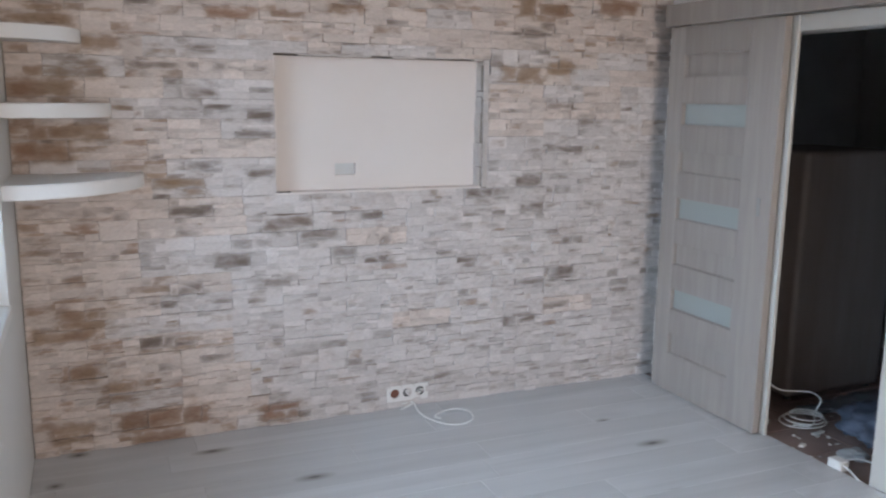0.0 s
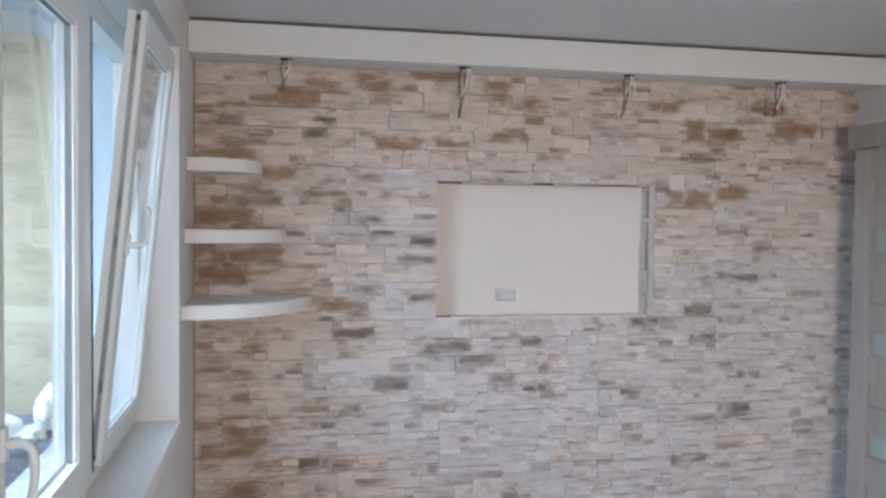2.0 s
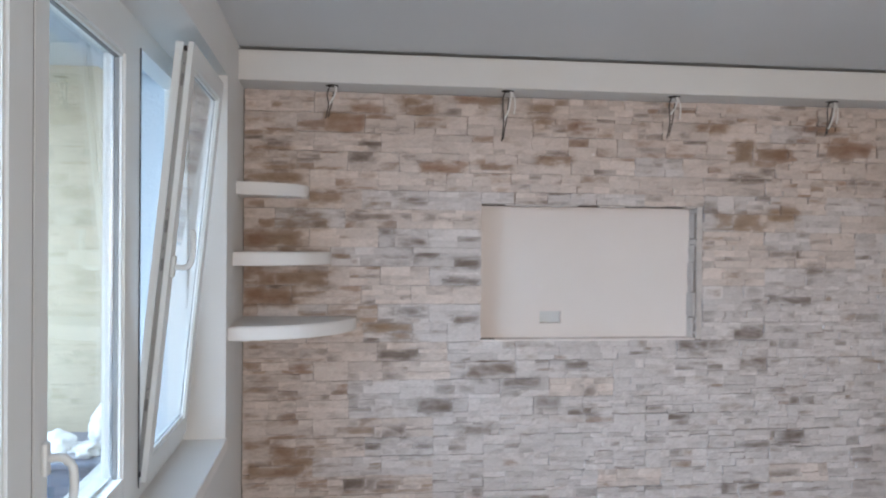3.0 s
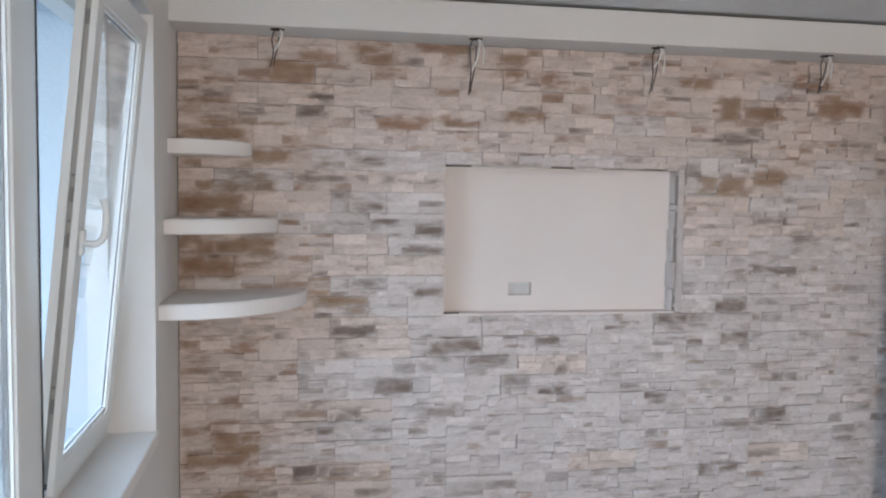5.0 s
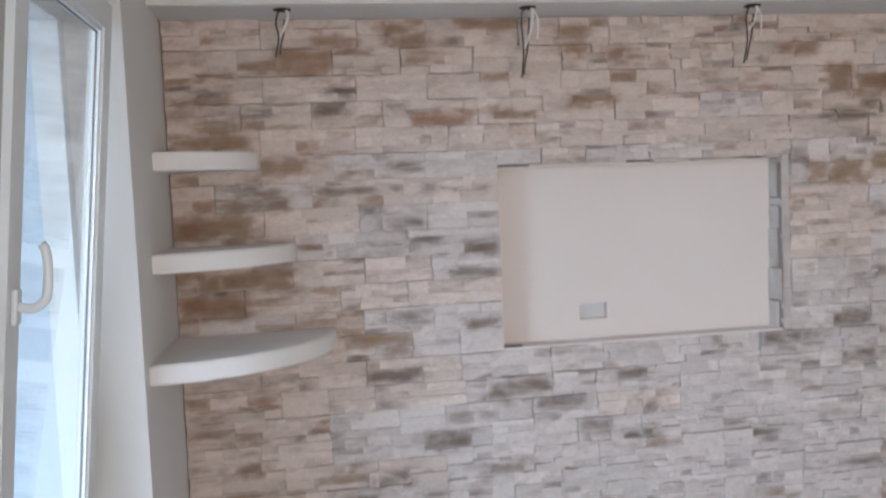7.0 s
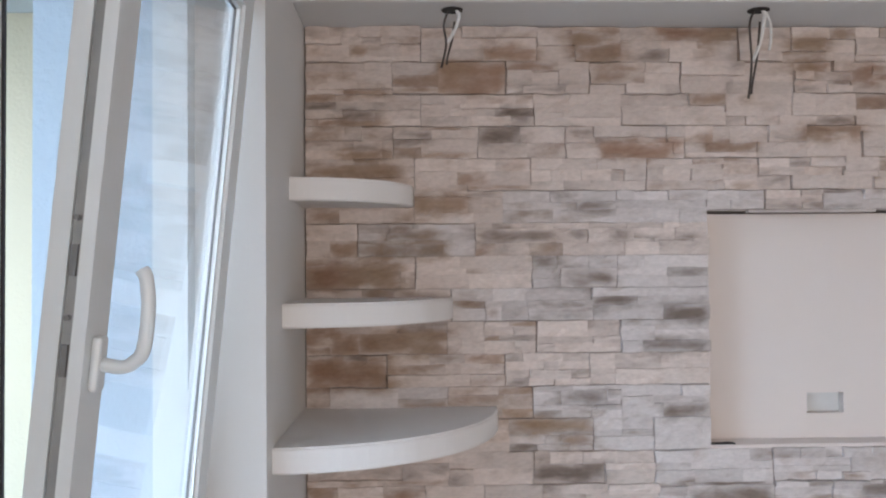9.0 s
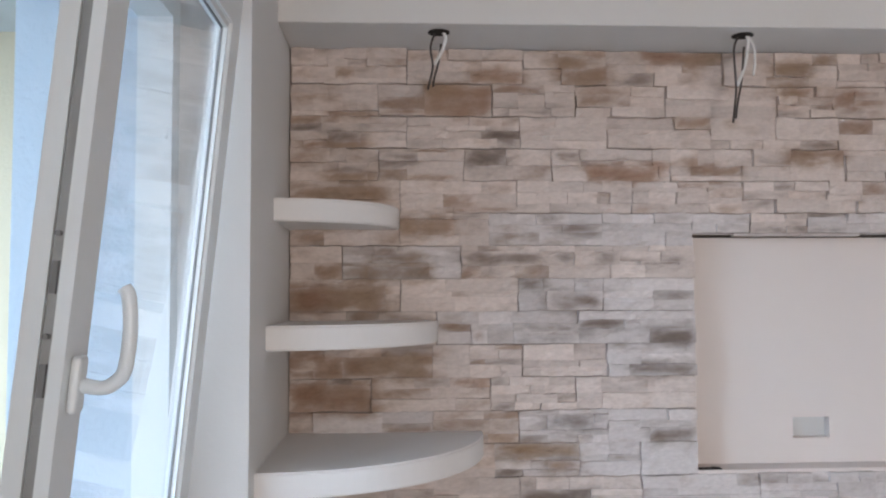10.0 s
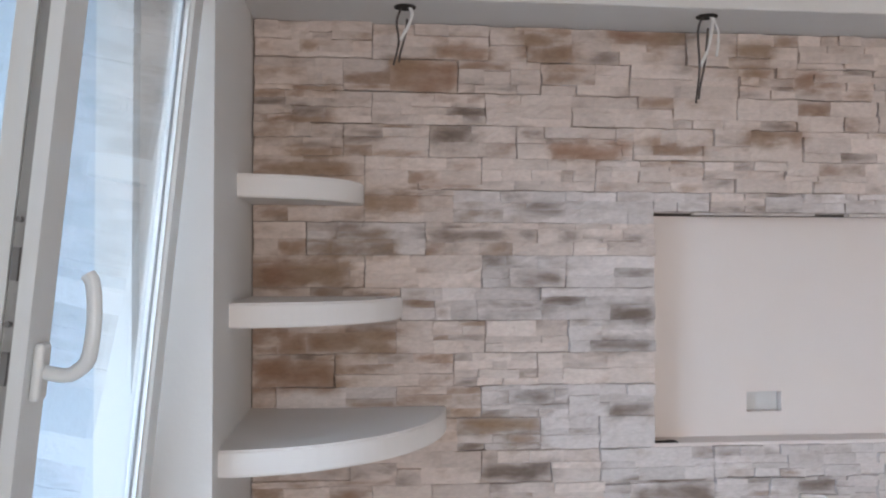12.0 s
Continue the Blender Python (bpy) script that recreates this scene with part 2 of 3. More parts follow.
def cyl(bm, c, axis, r, depth, n=24, r2=None):
    m = Matrix.Translation(c) @ Vector(axis).to_track_quat("Z", "Y").to_matrix().to_4x4()
    bmesh.ops.create_cone(bm, cap_ends=True, segments=n, radius1=r, radius2=r if r2 is None else r2, depth=depth, matrix=m)


def thing(name, loc=(0, 0, 0), **tags):
    o = new(name)
    o.location = loc
    return tagged(o, **tags)


# ---- large structure ----
W, SOF, CEILZ = 3.45, 2.385, 2.537          # right wall, underside of the boxed bulkhead, ceiling
BACK = -5.6
NX0, NX1, NZ0, NZ1, ND = 1.144, 2.256, 1.187, 1.859, 0.08   # recess in the stone wall

floor = tagged(block("floor", (0, 3.388, BACK, 0.02, -0.12, -0.008), CONCRETE), "light grey oak laminate floor, freshly laid", "floor", kind="structure")
ceiling = tagged(block("ceiling", (-0.02, W + 0.1, BACK, 0.1, CEILZ, CEILZ + 0.1), CEIL), "plain pale grey painted ceiling", "ceiling", kind="structure")

bm = bmesh.new()
T = 0.25
box(bm, -0.3, NX0, 0.0, T, -0.1, CEILZ)
box(bm, NX1, W, 0.0, T, -0.1, CEILZ)
box(bm, NX0, NX1, 0.0, T, -0.1, NZ0)
box(bm, NX0, NX1, 0.0, T, NZ1, CEILZ)
wall_n = tagged(part("wall_north", bm, MORTAR), "feature wall clad in pale split-face stone slips", "wall", kind="structure")
BX0, BX1, BZ0, BZ1 = 1.464, 1.574, 1.262, 1.322
bm = bmesh.new()
NT = NZ1 - 0.007
for b in ((NX0, BX0, NZ0, NT), (BX1, NX1, NZ0, NT), (BX0, BX1, NZ0, BZ0), (BX0, BX1, BZ1, NT)):
    box(bm, b[0], b[1], ND, T - 0.05, b[2], b[3])
# greyer than the plaster around it, to paint in the shade inside the hole
block("cable_hole", (BX0 + 0.001, BX1 - 0.001, ND + 0.026, ND + 0.05, BZ0 + 0.001, BZ1 - 0.001), mat("hole_shade_grey", (0.64, 0.64, 0.63), 0.7), wall_n, "back of the small cable hole, its shade put in as grey")
part("recess_back", bm, PLASTER, wall_n, "smooth cream plaster back of the recess with a small cable hole")
bm = bmesh.new()
box(bm, NX0 - 0.003, NX0 + 0.004, 0.004, ND, NZ0, NZ1)
bmesh.ops.subdivide_edges(bm, edges=bm.edges[:], cuts=1)
part("recess_reveal", bm, PLASTER, wall_n)
bm = bmesh.new()
rnd = random.Random(5)
z = NZ0
while z < NZ1:
    hgt = min(rnd.uniform(0.03, 0.16), NZ1 - z)
    box(bm, NX1 - rnd.uniform(0.001, 0.014), NX1 + 0.01, 0.002 + rnd.uniform(0, 0.03), ND, z, z + hgt - rnd.uniform(0.001, 0.008))
    z += hgt
z = NZ0
while z < NZ1:
    hgt = min(rnd.uniform(0.03, 0.12), NZ1 - z)
    box(bm, NX1 + rnd.uniform(0.0, 0.004), NX1 + 0.030, -0.006 - rnd.uniform(0, 0.005), 0.012, z, z + hgt - 0.001)
    z += hgt
bmesh.ops.subdivide_edges(bm, edges=bm.edges[:], cuts=2, use_grid_fill=True)
for q in bm.verts:
    d = 0.004 * noise.noise(q.co * 45)
    q.co += Vector((d, d * 0.6, 0))
part("recess_reveal", bm, ROUGH_PLASTER, wall_n, "ragged grey cut stone reveal")
block("recess_ledge", (NX0 + 0.002, NX1 - 0.004, -0.006, ND, NZ0 - 0.008, NZ0 + 0.003), PLASTER, wall_n)

bm = bmesh.new()
x = NX0
while x < NX1 - 0.01:
    w = min(rnd.uniform(0.05, 0.2), NX1 - x)
    box(bm, x, x + w - 0.002, -0.004, 0.02 + rnd.uniform(0, 0.03), NZ1 - rnd.uniform(0.001, 0.010), NZ1 - 0.0004)
    x += w
part("recess_lip", bm, ROUGH_PLASTER, wall_n, "ragged cut edge of stone over the recess")
bm = bmesh.new()
box(bm, NX0 + 0.004, NX0 + 0.075, 0.0, 0.03, NZ0 + 0.0005, NZ0 + 0.010)
bmesh.ops.subdivide_edges(bm, edges=bm.edges[:], cuts=4, use_grid_fill=True)
for q in bm.verts:
    if q.co.z > NZ0 + 0.002:
        q.co.z -= 0.008 * abs(noise.noise(q.co * 60)) + 0.003
part("chipped_edge", bm, HOLE, wall_n, "dark chipped mortar in the corner of the recess")

# bulkhead box over the stone wall
bulk = tagged(block("trim_bulkhead", (0.0, W, -0.236, 0.0, SOF, CEILZ - 0.016), WALL, None, "", 0.002, 1), "white plasterboard bulkhead box along the ceiling", "bulkhead", kind="structure")

# right wall with the doorway
DY0, DY1, DZ = -1.66, -0.72, 1.985
bm = bmesh.new()
box(bm, W, W + 0.14, DY1, 0.25, -0.1, CEILZ)
box(bm, W, W + 0.14, BACK, DY0, -0.1, CEILZ)
box(bm, W, W + 0.14, DY0, DY1, DZ, CEILZ)
wall_e = tagged(part("wall_east", bm, WALL), "plain white painted wall with a doorway", "wall", kind="structure")
casing = thing("door_1", label="pale laminate doorway casing around the opening", category="door frame", kind="structure")
block("jamb", (3.365, 3.383, -1.042, -0.92, 0, DZ + 0.07), JAMB, casing, "", 0.003)
block("jamb", (3.39, W, DY0 - 0.07, DY0 + 0.02, 0, DZ + 0.07), JAMB, casing, "", 0.003)
block("head", (3.37, 3.388, DY0 + 0.021, -1.0425, DZ - 0.005, DZ + 0.07), JAMB, casing, "", 0.003)

# left wall with window opening and taller glazed door opening
WY0, WY1, WZ0, WZ1 = -1.50, -0.602, 0.81, 2.33
GY0, GZ0 = -3.15, 0.36
TH = 0.47
bm = bmesh.new()
box(bm, -TH, 0, WY1, 0.0, -0.1, CEILZ)
box(bm, -TH, 0, WY0, WY1, -0.1, WZ0)
box(bm, -TH, 0, GY0, WY0, -0.1, GZ0)
box(bm, -TH, 0, BACK, GY0, -0.1, CEILZ)
box(bm, -TH, 0, GY0, WY1, WZ1, CEILZ)
wall_w = tagged(part("wall_west", bm, WALL), "plain white painted wall with deep window reveals", "wall", kind="structure")

# far end of the room, its opening added out of view to pass the fill
bm = bmesh.new()
for b in ((-TH, 0.9, -0.1, CEILZ), (2.9, W + 0.14, -0.1, CEILZ), (0.9, 2.9, -0.1, 0.85), (0.9, 2.9, 2.3, CEILZ)):
    box(bm, b[0], b[1], BACK - 0.2, BACK, b[2], b[3])
wall_s = tagged(part("wall_south", bm, WALL), "plain white painted wall with an added opening, out of view", "wall", kind="structure")

# ---- window and glazed door ----
FX0, FX1 = -0.235, -0.165


def pane(name, y0, y1, z0, z1, x, parent):
    bm = bmesh.new()
    box(bm, x - 0.012, x + 0.012, y0, y1, z0, z1)
    o = part(name, bm, GLASS, parent, "clear double glazing")
    o.visible_shadow = False
    bm = bmesh.new()
    s = 0.011
    box(bm, x - 0.0125, x + 0.0125, y0, y0 + s, z0, z1)
    box(bm, x - 0.0125, x + 0.0125, y1 - s, y1, z0, z1)
    box(bm, x - 0.0125, x + 0.0125, y0 + s, y1 - s, z0, z0 + s)
    box(bm, x - 0.0125, x + 0.0125, y0 + s, y1 - s, z1 - s, z1)
    part("spacer", bm, SPACER, o)
    return o


def sash(parent, y0, y1, z0, z1, w, x0, x1, groove=0.024, front=0.039):
    """Profile ring of a sash, with a stepped outer lip, glazing beads and gasket."""
    def ring(bm, a, b, c, d, wd, xa, xb):
        box(bm, xa, xb, a, a + wd, c, d)
        box(bm, xa, xb, b - wd, b, c, d)
        box(bm, xa, xb, a + wd, b - wd, c, c + wd)
        box(bm, xa, xb, a + wd, b - wd, d - wd, d)
    bm = bmesh.new()
    ring(bm, y0, y1, z0, z1, w, x0 + front, x1)
    part("frame", bm, PVC, parent)
    bm = bmesh.new()
    ring(bm, y0 + 0.003, y1 - 0.003, z0 + 0.003, z1 - 0.003, w - 0.003, x0, x0 + groove)
    part("outer_lip", bm, PVC, parent)
    bm = bmesh.new()
    ring(bm, y0 + 0.012, y1 - 0.012, z0 + 0.012, z1 - 0.012, w - 0.013, x0 + groove + 0.0002, x0 + front - 0.0002)
    part("groove", bm, GASKET, parent, "dark fitting groove")
    bm = bmesh.new()
    ring(bm, y0 + w, y1 - w, z0 + w, z1 - w, 0.012, x1 - 0.022, x1 - 0.007)
    part("glazing_bead", bm, PVC, parent)
    bm = bmesh.new()
    ring(bm, y0 + w + 0.012, y1 - w - 0.012, z0 + w + 0.012, z1 - w - 0.012, 0.0025, x1 - 0.027, x1 - 0.015)
    part("gasket", bm, SEAL, parent)


def handle(parent, y, z, x, down=False):
    """Window handle: oval rose, short neck and a bent lever."""
    s = -1 if down else 1
    bm = bmesh.new()
    box(bm, x, x + 0.012, y - 0.015, y + 0.015, z - 0.034, z + 0.034)
    soften(bm, 0.005)
    h = part("handle", bm, PVC, parent, "white lever handle")
    bm = bmesh.new()
    tube(bm, [(x + 0.008, y, z), (x + 0.034, y, z - s * 0.002), (x + 0.048, y, z + s * 0.005), (x + 0.059, y, z + s * 0.022), (x + 0.060, y, z + s * 0.070), (x + 0.054, y, z + s * 0.108), (x + 0.047, y, z + s * 0.119)], 0.0088, 12)
    part("lever", bm, PVC, h, "", True)
    return h


win = thing("window_1", label="white PVC window, its sash tilted inwards at the top", category="window", kind="structure")
MY = -1.45
bm = bmesh.new()
box(bm, FX0, FX1, MY - 0.09, MY + 0.075, WZ0, WZ1)
box(bm, FX0, FX1, WY1 - 0.055, WY1, WZ0, WZ1)
box(bm, FX0, FX1, MY + 0.075, WY1 - 0.055, WZ0, WZ0 + 0.10)
box(bm, FX0, FX1, MY + 0.075, WY1 - 0.055, WZ1 - 0.075, WZ1)
part("window_frame", bm, PVC, win)
sill = tagged(block("window_sill", (FX1 - 0.03, 0.008, WY0 - 0.045, WY1 + 0.012, 0.816, 0.866), WHITE, None, "", 0.006), "white moulded window sill board", "window sill", kind="structure")
# the tilted sash turns about its bottom edge
SY0, SY1, SZ0, SZ1 = -1.359, -0.660, 0.917, 2.297
tilt = new("sash")
tilt.parent = win
tilt.matrix_basis = pose(-0.20, 0, SZ0, 0, 5.7, 0)
sash(tilt, SY0, SY1, 0.0, SZ1 - SZ0, 0.069, 0.0, 0.056)
pane("pane", SY0 + 0.062, SY1 - 0.062, 0.062, SZ1 - SZ0 - 0.062, 0.027, tilt)
handle(tilt, SY0 + 0.032, 0.675, 0.056)
bm = bmesh.new()
box(bm, 0.0255, 0.0375, SY0 + 0.006, SY0 + 0.0115, 0.03, SZ1 - SZ0 - 0.03)
part("fitting_rail", bm, STEEL, tilt, "dull steel espagnolette rail")
bm = bmesh.new()
for k in (0.22, 0.66, 0.78, 1.24):
    box(bm, 0.0275, 0.0355, SY0 + 0.001, SY0 + 0.006, k, k + 0.038)
    cyl(bm, (0.0315, SY0 + 0.001, k + 0.07), (0, 1, 0), 0.0035, 0.008, 10)
part("locking_cam", bm, SEAL, tilt, "dark locking cams")
bm = bmesh.new()
box(bm, FX1 - 0.004, FX1 + 0.004, MY + 0.073, MY + 0.077, WZ0 + 0.09, WZ1 - 0.075)
part("gasket", bm, GASKET, win)

gdoor = thing("door_2", label="white PVC glazed balcony door with two leaves", category="balcony door", kind="structure")
bm = bmesh.new()
box(bm, FX0, FX1, GY0, GY0 + 0.06, GZ0 + 0.06, WZ1)
box(bm, FX0, FX1, GY0 + 0.06, MY - 0.09, WZ1 - 0.075, WZ1)
box(bm, FX0, FX1, GY0 + 0.06, MY - 0.09, GZ0 + 0.06, GZ0 + 0.11)
part("door_frame", bm, PVC, gdoor)
for y0, y1 in ((-2.325, -1.545), (-3.06, -2.338)):
    leaf = new("leaf")
    leaf.parent = gdoor
    leaf.matrix_basis = pose(-0.225, 0, 0)
    ws = 0.078 if y1 > -2 else 0.118
    sash(leaf, y0, y1, GZ0 + 0.10, 2.262, ws, 0.0, 0.078, 0.028, 0.05)
    block("mid_rail", (0.0, 0.077, y0 + ws, y1 - ws, 0.90, 1.0), PVC, leaf)
    pane("pane", y0 + ws - 0.008, y1 - ws + 0.008, 0.995, 2.262 - 0.07, 0.034, leaf)
    pane("pane", y0 + ws - 0.008, y1 - ws + 0.008, GZ0 + 0.17, 0.905, 0.034, leaf)
    if y1 > -2:
        handle(leaf, y0 + 0.052, 1.222, 0.078, True)
block("gasket", (-0.20, -0.150, -2.3375, -2.3255, GZ0 + 0.11, 2.262), GASKET, gdoor, "dark rubber seal between the leaves")
step = tagged(block("trim_threshold", (FX1 - 0.03, 0.055, GY0, WY0 - 0.002, GZ0, GZ0 + 0.06), WHITE, None, "", 0.006), "white threshold board below the balcony door", "threshold", kind="structure")

# ---- loggia outside ----
LF, LC, LX, LY = 0.32, 2.54, -1.72, 0.36
tagged(block("ground", (LX, -TH, -6.0, LY, LF - 0.1, LF), CONCRETE), "bare concrete loggia floor", "floor", kind="structure")
tagged(block("ceiling_loggia", (LX - 0.1, -TH, -6.0, LY + 0.2, LC, LC + 0.12), STUCCO), "white loggia soffit", "ceiling", kind="structure")
tagged(block("wall_loggia", (LX - 0.1, -TH, LY, LY + 0.2, LF - 0.1, LC), YELLOW), "yellow rendered end wall of the loggia", "wall", kind="structure")
tagged(block("wall_outer", (-TH - 0.015, -TH, WY1, LY, LF, LC), YELLOW), "yellow rendered outer face of the house wall", "wall", kind="structure")
bm = bmesh.new()
box(bm, -TH - 0.012, FX0, WY1 - 0.006, WY1, WZ0, WZ1)
box(bm, -TH - 0.012, FX0, GY0, WY1 - 0.006, WZ1 - 0.006, WZ1)
tagged(part("trim_outer_reveal", bm, RENDER), "pale blue-grey rendered outer window reveal", "reveal", kind="structure")
tagged(block("wall_parapet", (LX - 0.1, LX, -6.0, LY, LF - 0.1, 1.2), STUCCO), "white loggia parapet", "parapet", kind="structure")


def lumpy(bm, c, s, seed, cuts=3, amp=0.18):
    r = bmesh.ops.create_icosphere(bm, subdivisions=cuts, radius=1.0, matrix=Matrix.Translation(c) @ Matrix.Diagonal((*s, 1)))
    for v in r["verts"]:
        d = v.co - Vector(c)
        v.co = Vector(c) + d * (1 + amp * noise.noise(v.co * 13 + Vector((seed, 0, 0))) + amp * 0.6 * noise.noise(v.co * 34))


tub = thing("storage_tub", (-0.745, -0.12, LF), label="blue-grey plastic storage tub standing on the loggia floor", category="tub")
bm = bmesh.new()
v = box(bm, -0.2, 0.2, -0.28, 0.28, 0, 0.40)
for q in v:
    if q.co.z < 0.1:
        q.co.x *= 0.88
        q.co.y *= 0.9
soften(bm, 0.02)
part("body", bm, TUB, tub)
block("rim", (-0.215, 0.215, -0.295, 0.295, 0.385, 0.415), TUB, tub, "", 0.006)
for c, s, sd in (((-0.79, -0.28, LF + 0.455), (0.085, 0.10, 0.045), 1.0), ((-0.61, -0.10, LF + 0.49), (0.07, 0.11, 0.085), 4.0), ((-0.67, -0.25, LF + 0.435), (0.10, 0.11, 0.022), 7.0)):
    bm = bmesh.new()
    lumpy(bm, c, s, sd, 4, 0.75)
    tagged(part("plastic_bag", bm, BAG, None, "", True), "crumpled white plastic bag lying on the tub", "bag", "bags on the tub")


# ---- shelves in the corner ----
def shelf(ztop, rx, ry, th=0.058):
    bm = bmesh.new()
    n = 28
    top, bot = [], []
    pts = [(0.0, 0.0)] + [(rx * math.sin(k / n * math.pi / 2), -ry * math.cos(k / n * math.pi / 2)) for k in range(n + 1)]
    for x, y in pts:
        top.append(bm.verts.new((x, y, 0)))
        bot.append(bm.verts.new((x, y, -th)))
    bm.faces.new(top)
    bm.faces.new(bot[::-1])
    for i in range(len(pts)):
        j = (i + 1) % len(pts)
        bm.faces.new((top[i], bot[i], bot[j], top[j]))
    bmesh.ops.bevel(bm, geom=[e for e in bm.edges if abs(e.verts[0].co.z - e.verts[1].co.z) < 1e-6 and e.calc_length() < 0.2], offset=0.003, segments=2, profile=0.5, affect="EDGES")
    o = thing("corner_shelf", (0.0, -0.002, ztop))
    part("board", bm, WHITE, o)
    bm = bmesh.new()
    rows = []
    for k in range(n + 1):
        a = k / n * math.pi / 2
        c, q = math.sin(a), -math.cos(a)
        rows.append([bm.verts.new((f * 1.0 + c * (rx + d), q * (ry + d), zz)) for f, d, zz in ((0, 0.0005, -0.004), (0, 0.0022, -0.006), (0, 0.0022, 0.004 - th), (0, 0.0005, 0.002 - th))])
    for a, b in zip(rows, rows[1:]):
        for k in range(3):
            bm.faces.new((a[k], a[k + 1], b[k + 1], b[k]))
    part("edge_strip", bm, WHITE, o, "smooth white edge strip")
    return o


for zt, rx, ry, size in ((1.928, 0.306, 0.282, "small"), (1.617, 0.413, 0.392, "medium"), (1.310, 0.536, 0.530, "large")):
    tagged(shelf(zt, rx, ry), size + " white quarter-round corner shelf fixed to the stone wall", "shelf", "corner shelves")


# ---- sliding door ----
def sliding_door():
    d = thing("sliding_door", (3.31, 0, 0), label="grey ash sliding door leaf with frosted glass strips, slid open", category="sliding door")
    y0, y1, z0, z1, th = -1.017, -0.190, 0.008, 2.052, 0.04
    py0, py1 = -0.803, -0.318
    tops = [1.906 - 0.2588 * k for k in range(7)]
    ph = 0.122
    block("stile", (0, th, y0, py0, z0, z1), DOORWOOD, d, "", 0.002, 1)
    block("stile", (0, th, py1, y1, z0, z1), DOORWOOD, d, "", 0.002, 1)
    edges = [z1] + [e for t in tops for e in (t, t - ph)] + [z0]
    for a, b in zip(edges[::2], edges[1::2]):
        block("rail", (0.0005, th, py0, py1, b, a), DOORWOOD_H, d)
    for k, t in enumerate(tops):
        if k % 2:
            block("glass_strip", (0.026, 0.032, py0, py1, t - ph, t), FROST, d, "frosted glass strip")
        else:
            block("panel", (0.020, 0.034, py0, py1, t - ph, t), DOORWOOD_H, d)
        bm = bmesh.new()
        for b in ((py0, py1, t - ph, t - ph + 0.006), (py0, py1, t - 0.006, t), (py0, py0 + 0.006, t - ph + 0.006, t - 0.006), (py1 - 0.006, py1, t - ph + 0.006, t - 0.006)):
            box(bm, 0.010, 0.0195, *b)
        part("bead", bm, DOORWOOD_H, d)
    block("flush_pull", (-0.003, 0.002, -0.946, -0.926, 1.105, 1.193), STEEL, d, "brushed metal flush pull", 0.001, 1)
    return d


sliding_door()
rail = thing("door_track_cover", (0, 0, 0), label="grey ash pelmet hiding the sliding door track", category="pelmet")
block("fascia", (3.285, 3.303, -1.95, -0.165, 2.056, 2.172), DOORWOOD_H, rail, "", 0.002, 1)
block("top_board", (3.303, W, -1.95, -0.165, 2.154, 2.172), DOORWOOD_H, rail)
block("end_board", (3.303, W, -0.183, -0.166, 2.056, 2.154), DOORWOOD_H, rail)
block("track", (3.318, 3.345, -1.94, -0.19, 2.11, 2.152), STEEL, rail)

# ---- sockets ----
sock = thing("triple_socket", (1.827, -0.012, 0.085), label="white triple socket frame without inserts, set low in the stone wall", category="socket")
bm = bmesh.new()
SX, SZ = 0.119, 0.044
n = 24
cs = (-0.072, 0.0, 0.072)
cols = [-SX, -0.036, 0.036, SX]
for c, a, b in zip(cs, cols, cols[1:]):
    r = 0.026
    ring = [bm.verts.new((c + r * math.cos(k * math.tau / n), -0.014, r * math.sin(k * math.tau / n))) for k in range(n)]
    deep = [bm.verts.new((q.co.x, 0.0, q.co.z)) for q in ring]
    out = []
    for k in range(n):
        ca, sa = math.cos(k * math.tau / n), math.sin(k * math.tau / n)
        f = min((b - c if ca > 0 else c - a) / max(abs(ca), 1e-6), SZ / max(abs(sa), 1e-6))
        out.append(bm.verts.new((c + ca * f, -0.014, sa * f)))
    for k in range(n):
        j = (k + 1) % n
        bm.faces.new((ring[k], ring[j], out[j], out[k]))
        bm.faces.new((ring[j], ring[k], deep[k], deep[j]))
for b in ((-SX, SX, -0.0135, 0.0, -SZ, -SZ + 0.003), (-SX, SX, -0.0135, 0.0, SZ - 0.003, SZ), (-SX, -SX + 0.003, -0.0135, 0, -SZ, SZ), (SX - 0.003, SX, -0.0135, 0, -SZ, SZ)):
    box(bm, *b)
part("frame", bm, WHITE, sock)
# near-black discs close two of the boxes, standing for the dark inside
for c, m in zip(cs, (REDBOX, HOLE, HOLE)):
    bm = bmesh.new()
    cyl(bm, (c, -0.0032, 0), (0, -1, 0), 0.0255, 0.005)
    bx = part("back_box", bm, m, sock, "open back box")
    bm = bmesh.new()
    for k in range(3):
        a = k * 2.1 + c * 40
        tube(bm, [(c + 0.016 * math.cos(a), -0.006, 0.016 * math.sin(a)), (c + 0.006 * math.cos(a + 1), -0.010, 0.008 * math.sin(a + 1)), (c + 0.015 * math.cos(a + 2.4), -0.006, 0.015 * math.sin(a + 2.4))], 0.0028, 6)
    part("wire_end", bm, CABLE if c >= 0 else REDBOX, bx)

bm = bmesh.new()
tube(bm, [(1.80, -0.012, 0.018), (1.86, -0.03, 0.03), (1.875, -0.11, 0.012), (1.895, -0.21, 0.006), (1.95, -0.31, 0.006), (2.03, -0.34, 0.006), (2.11, -0.30, 0.007), (2.13, -0.21, 0.010), (2.07, -0.15, 0.010), (1.98, -0.17, 0.008), (1.93, -0.22, 0.013), (1.95, -0.25, 0.013)], 0.0045)
tube(bm, [(1.79, -0.05, 0.004), (1.82, -0.035, 0.006), (1.86, -0.028, 0.02)], 0.0045)
for q in bm.verts:
    q.co.x -= 0.028 * min(1, -q.co.y * 8)
    q.co.y *= 1.06
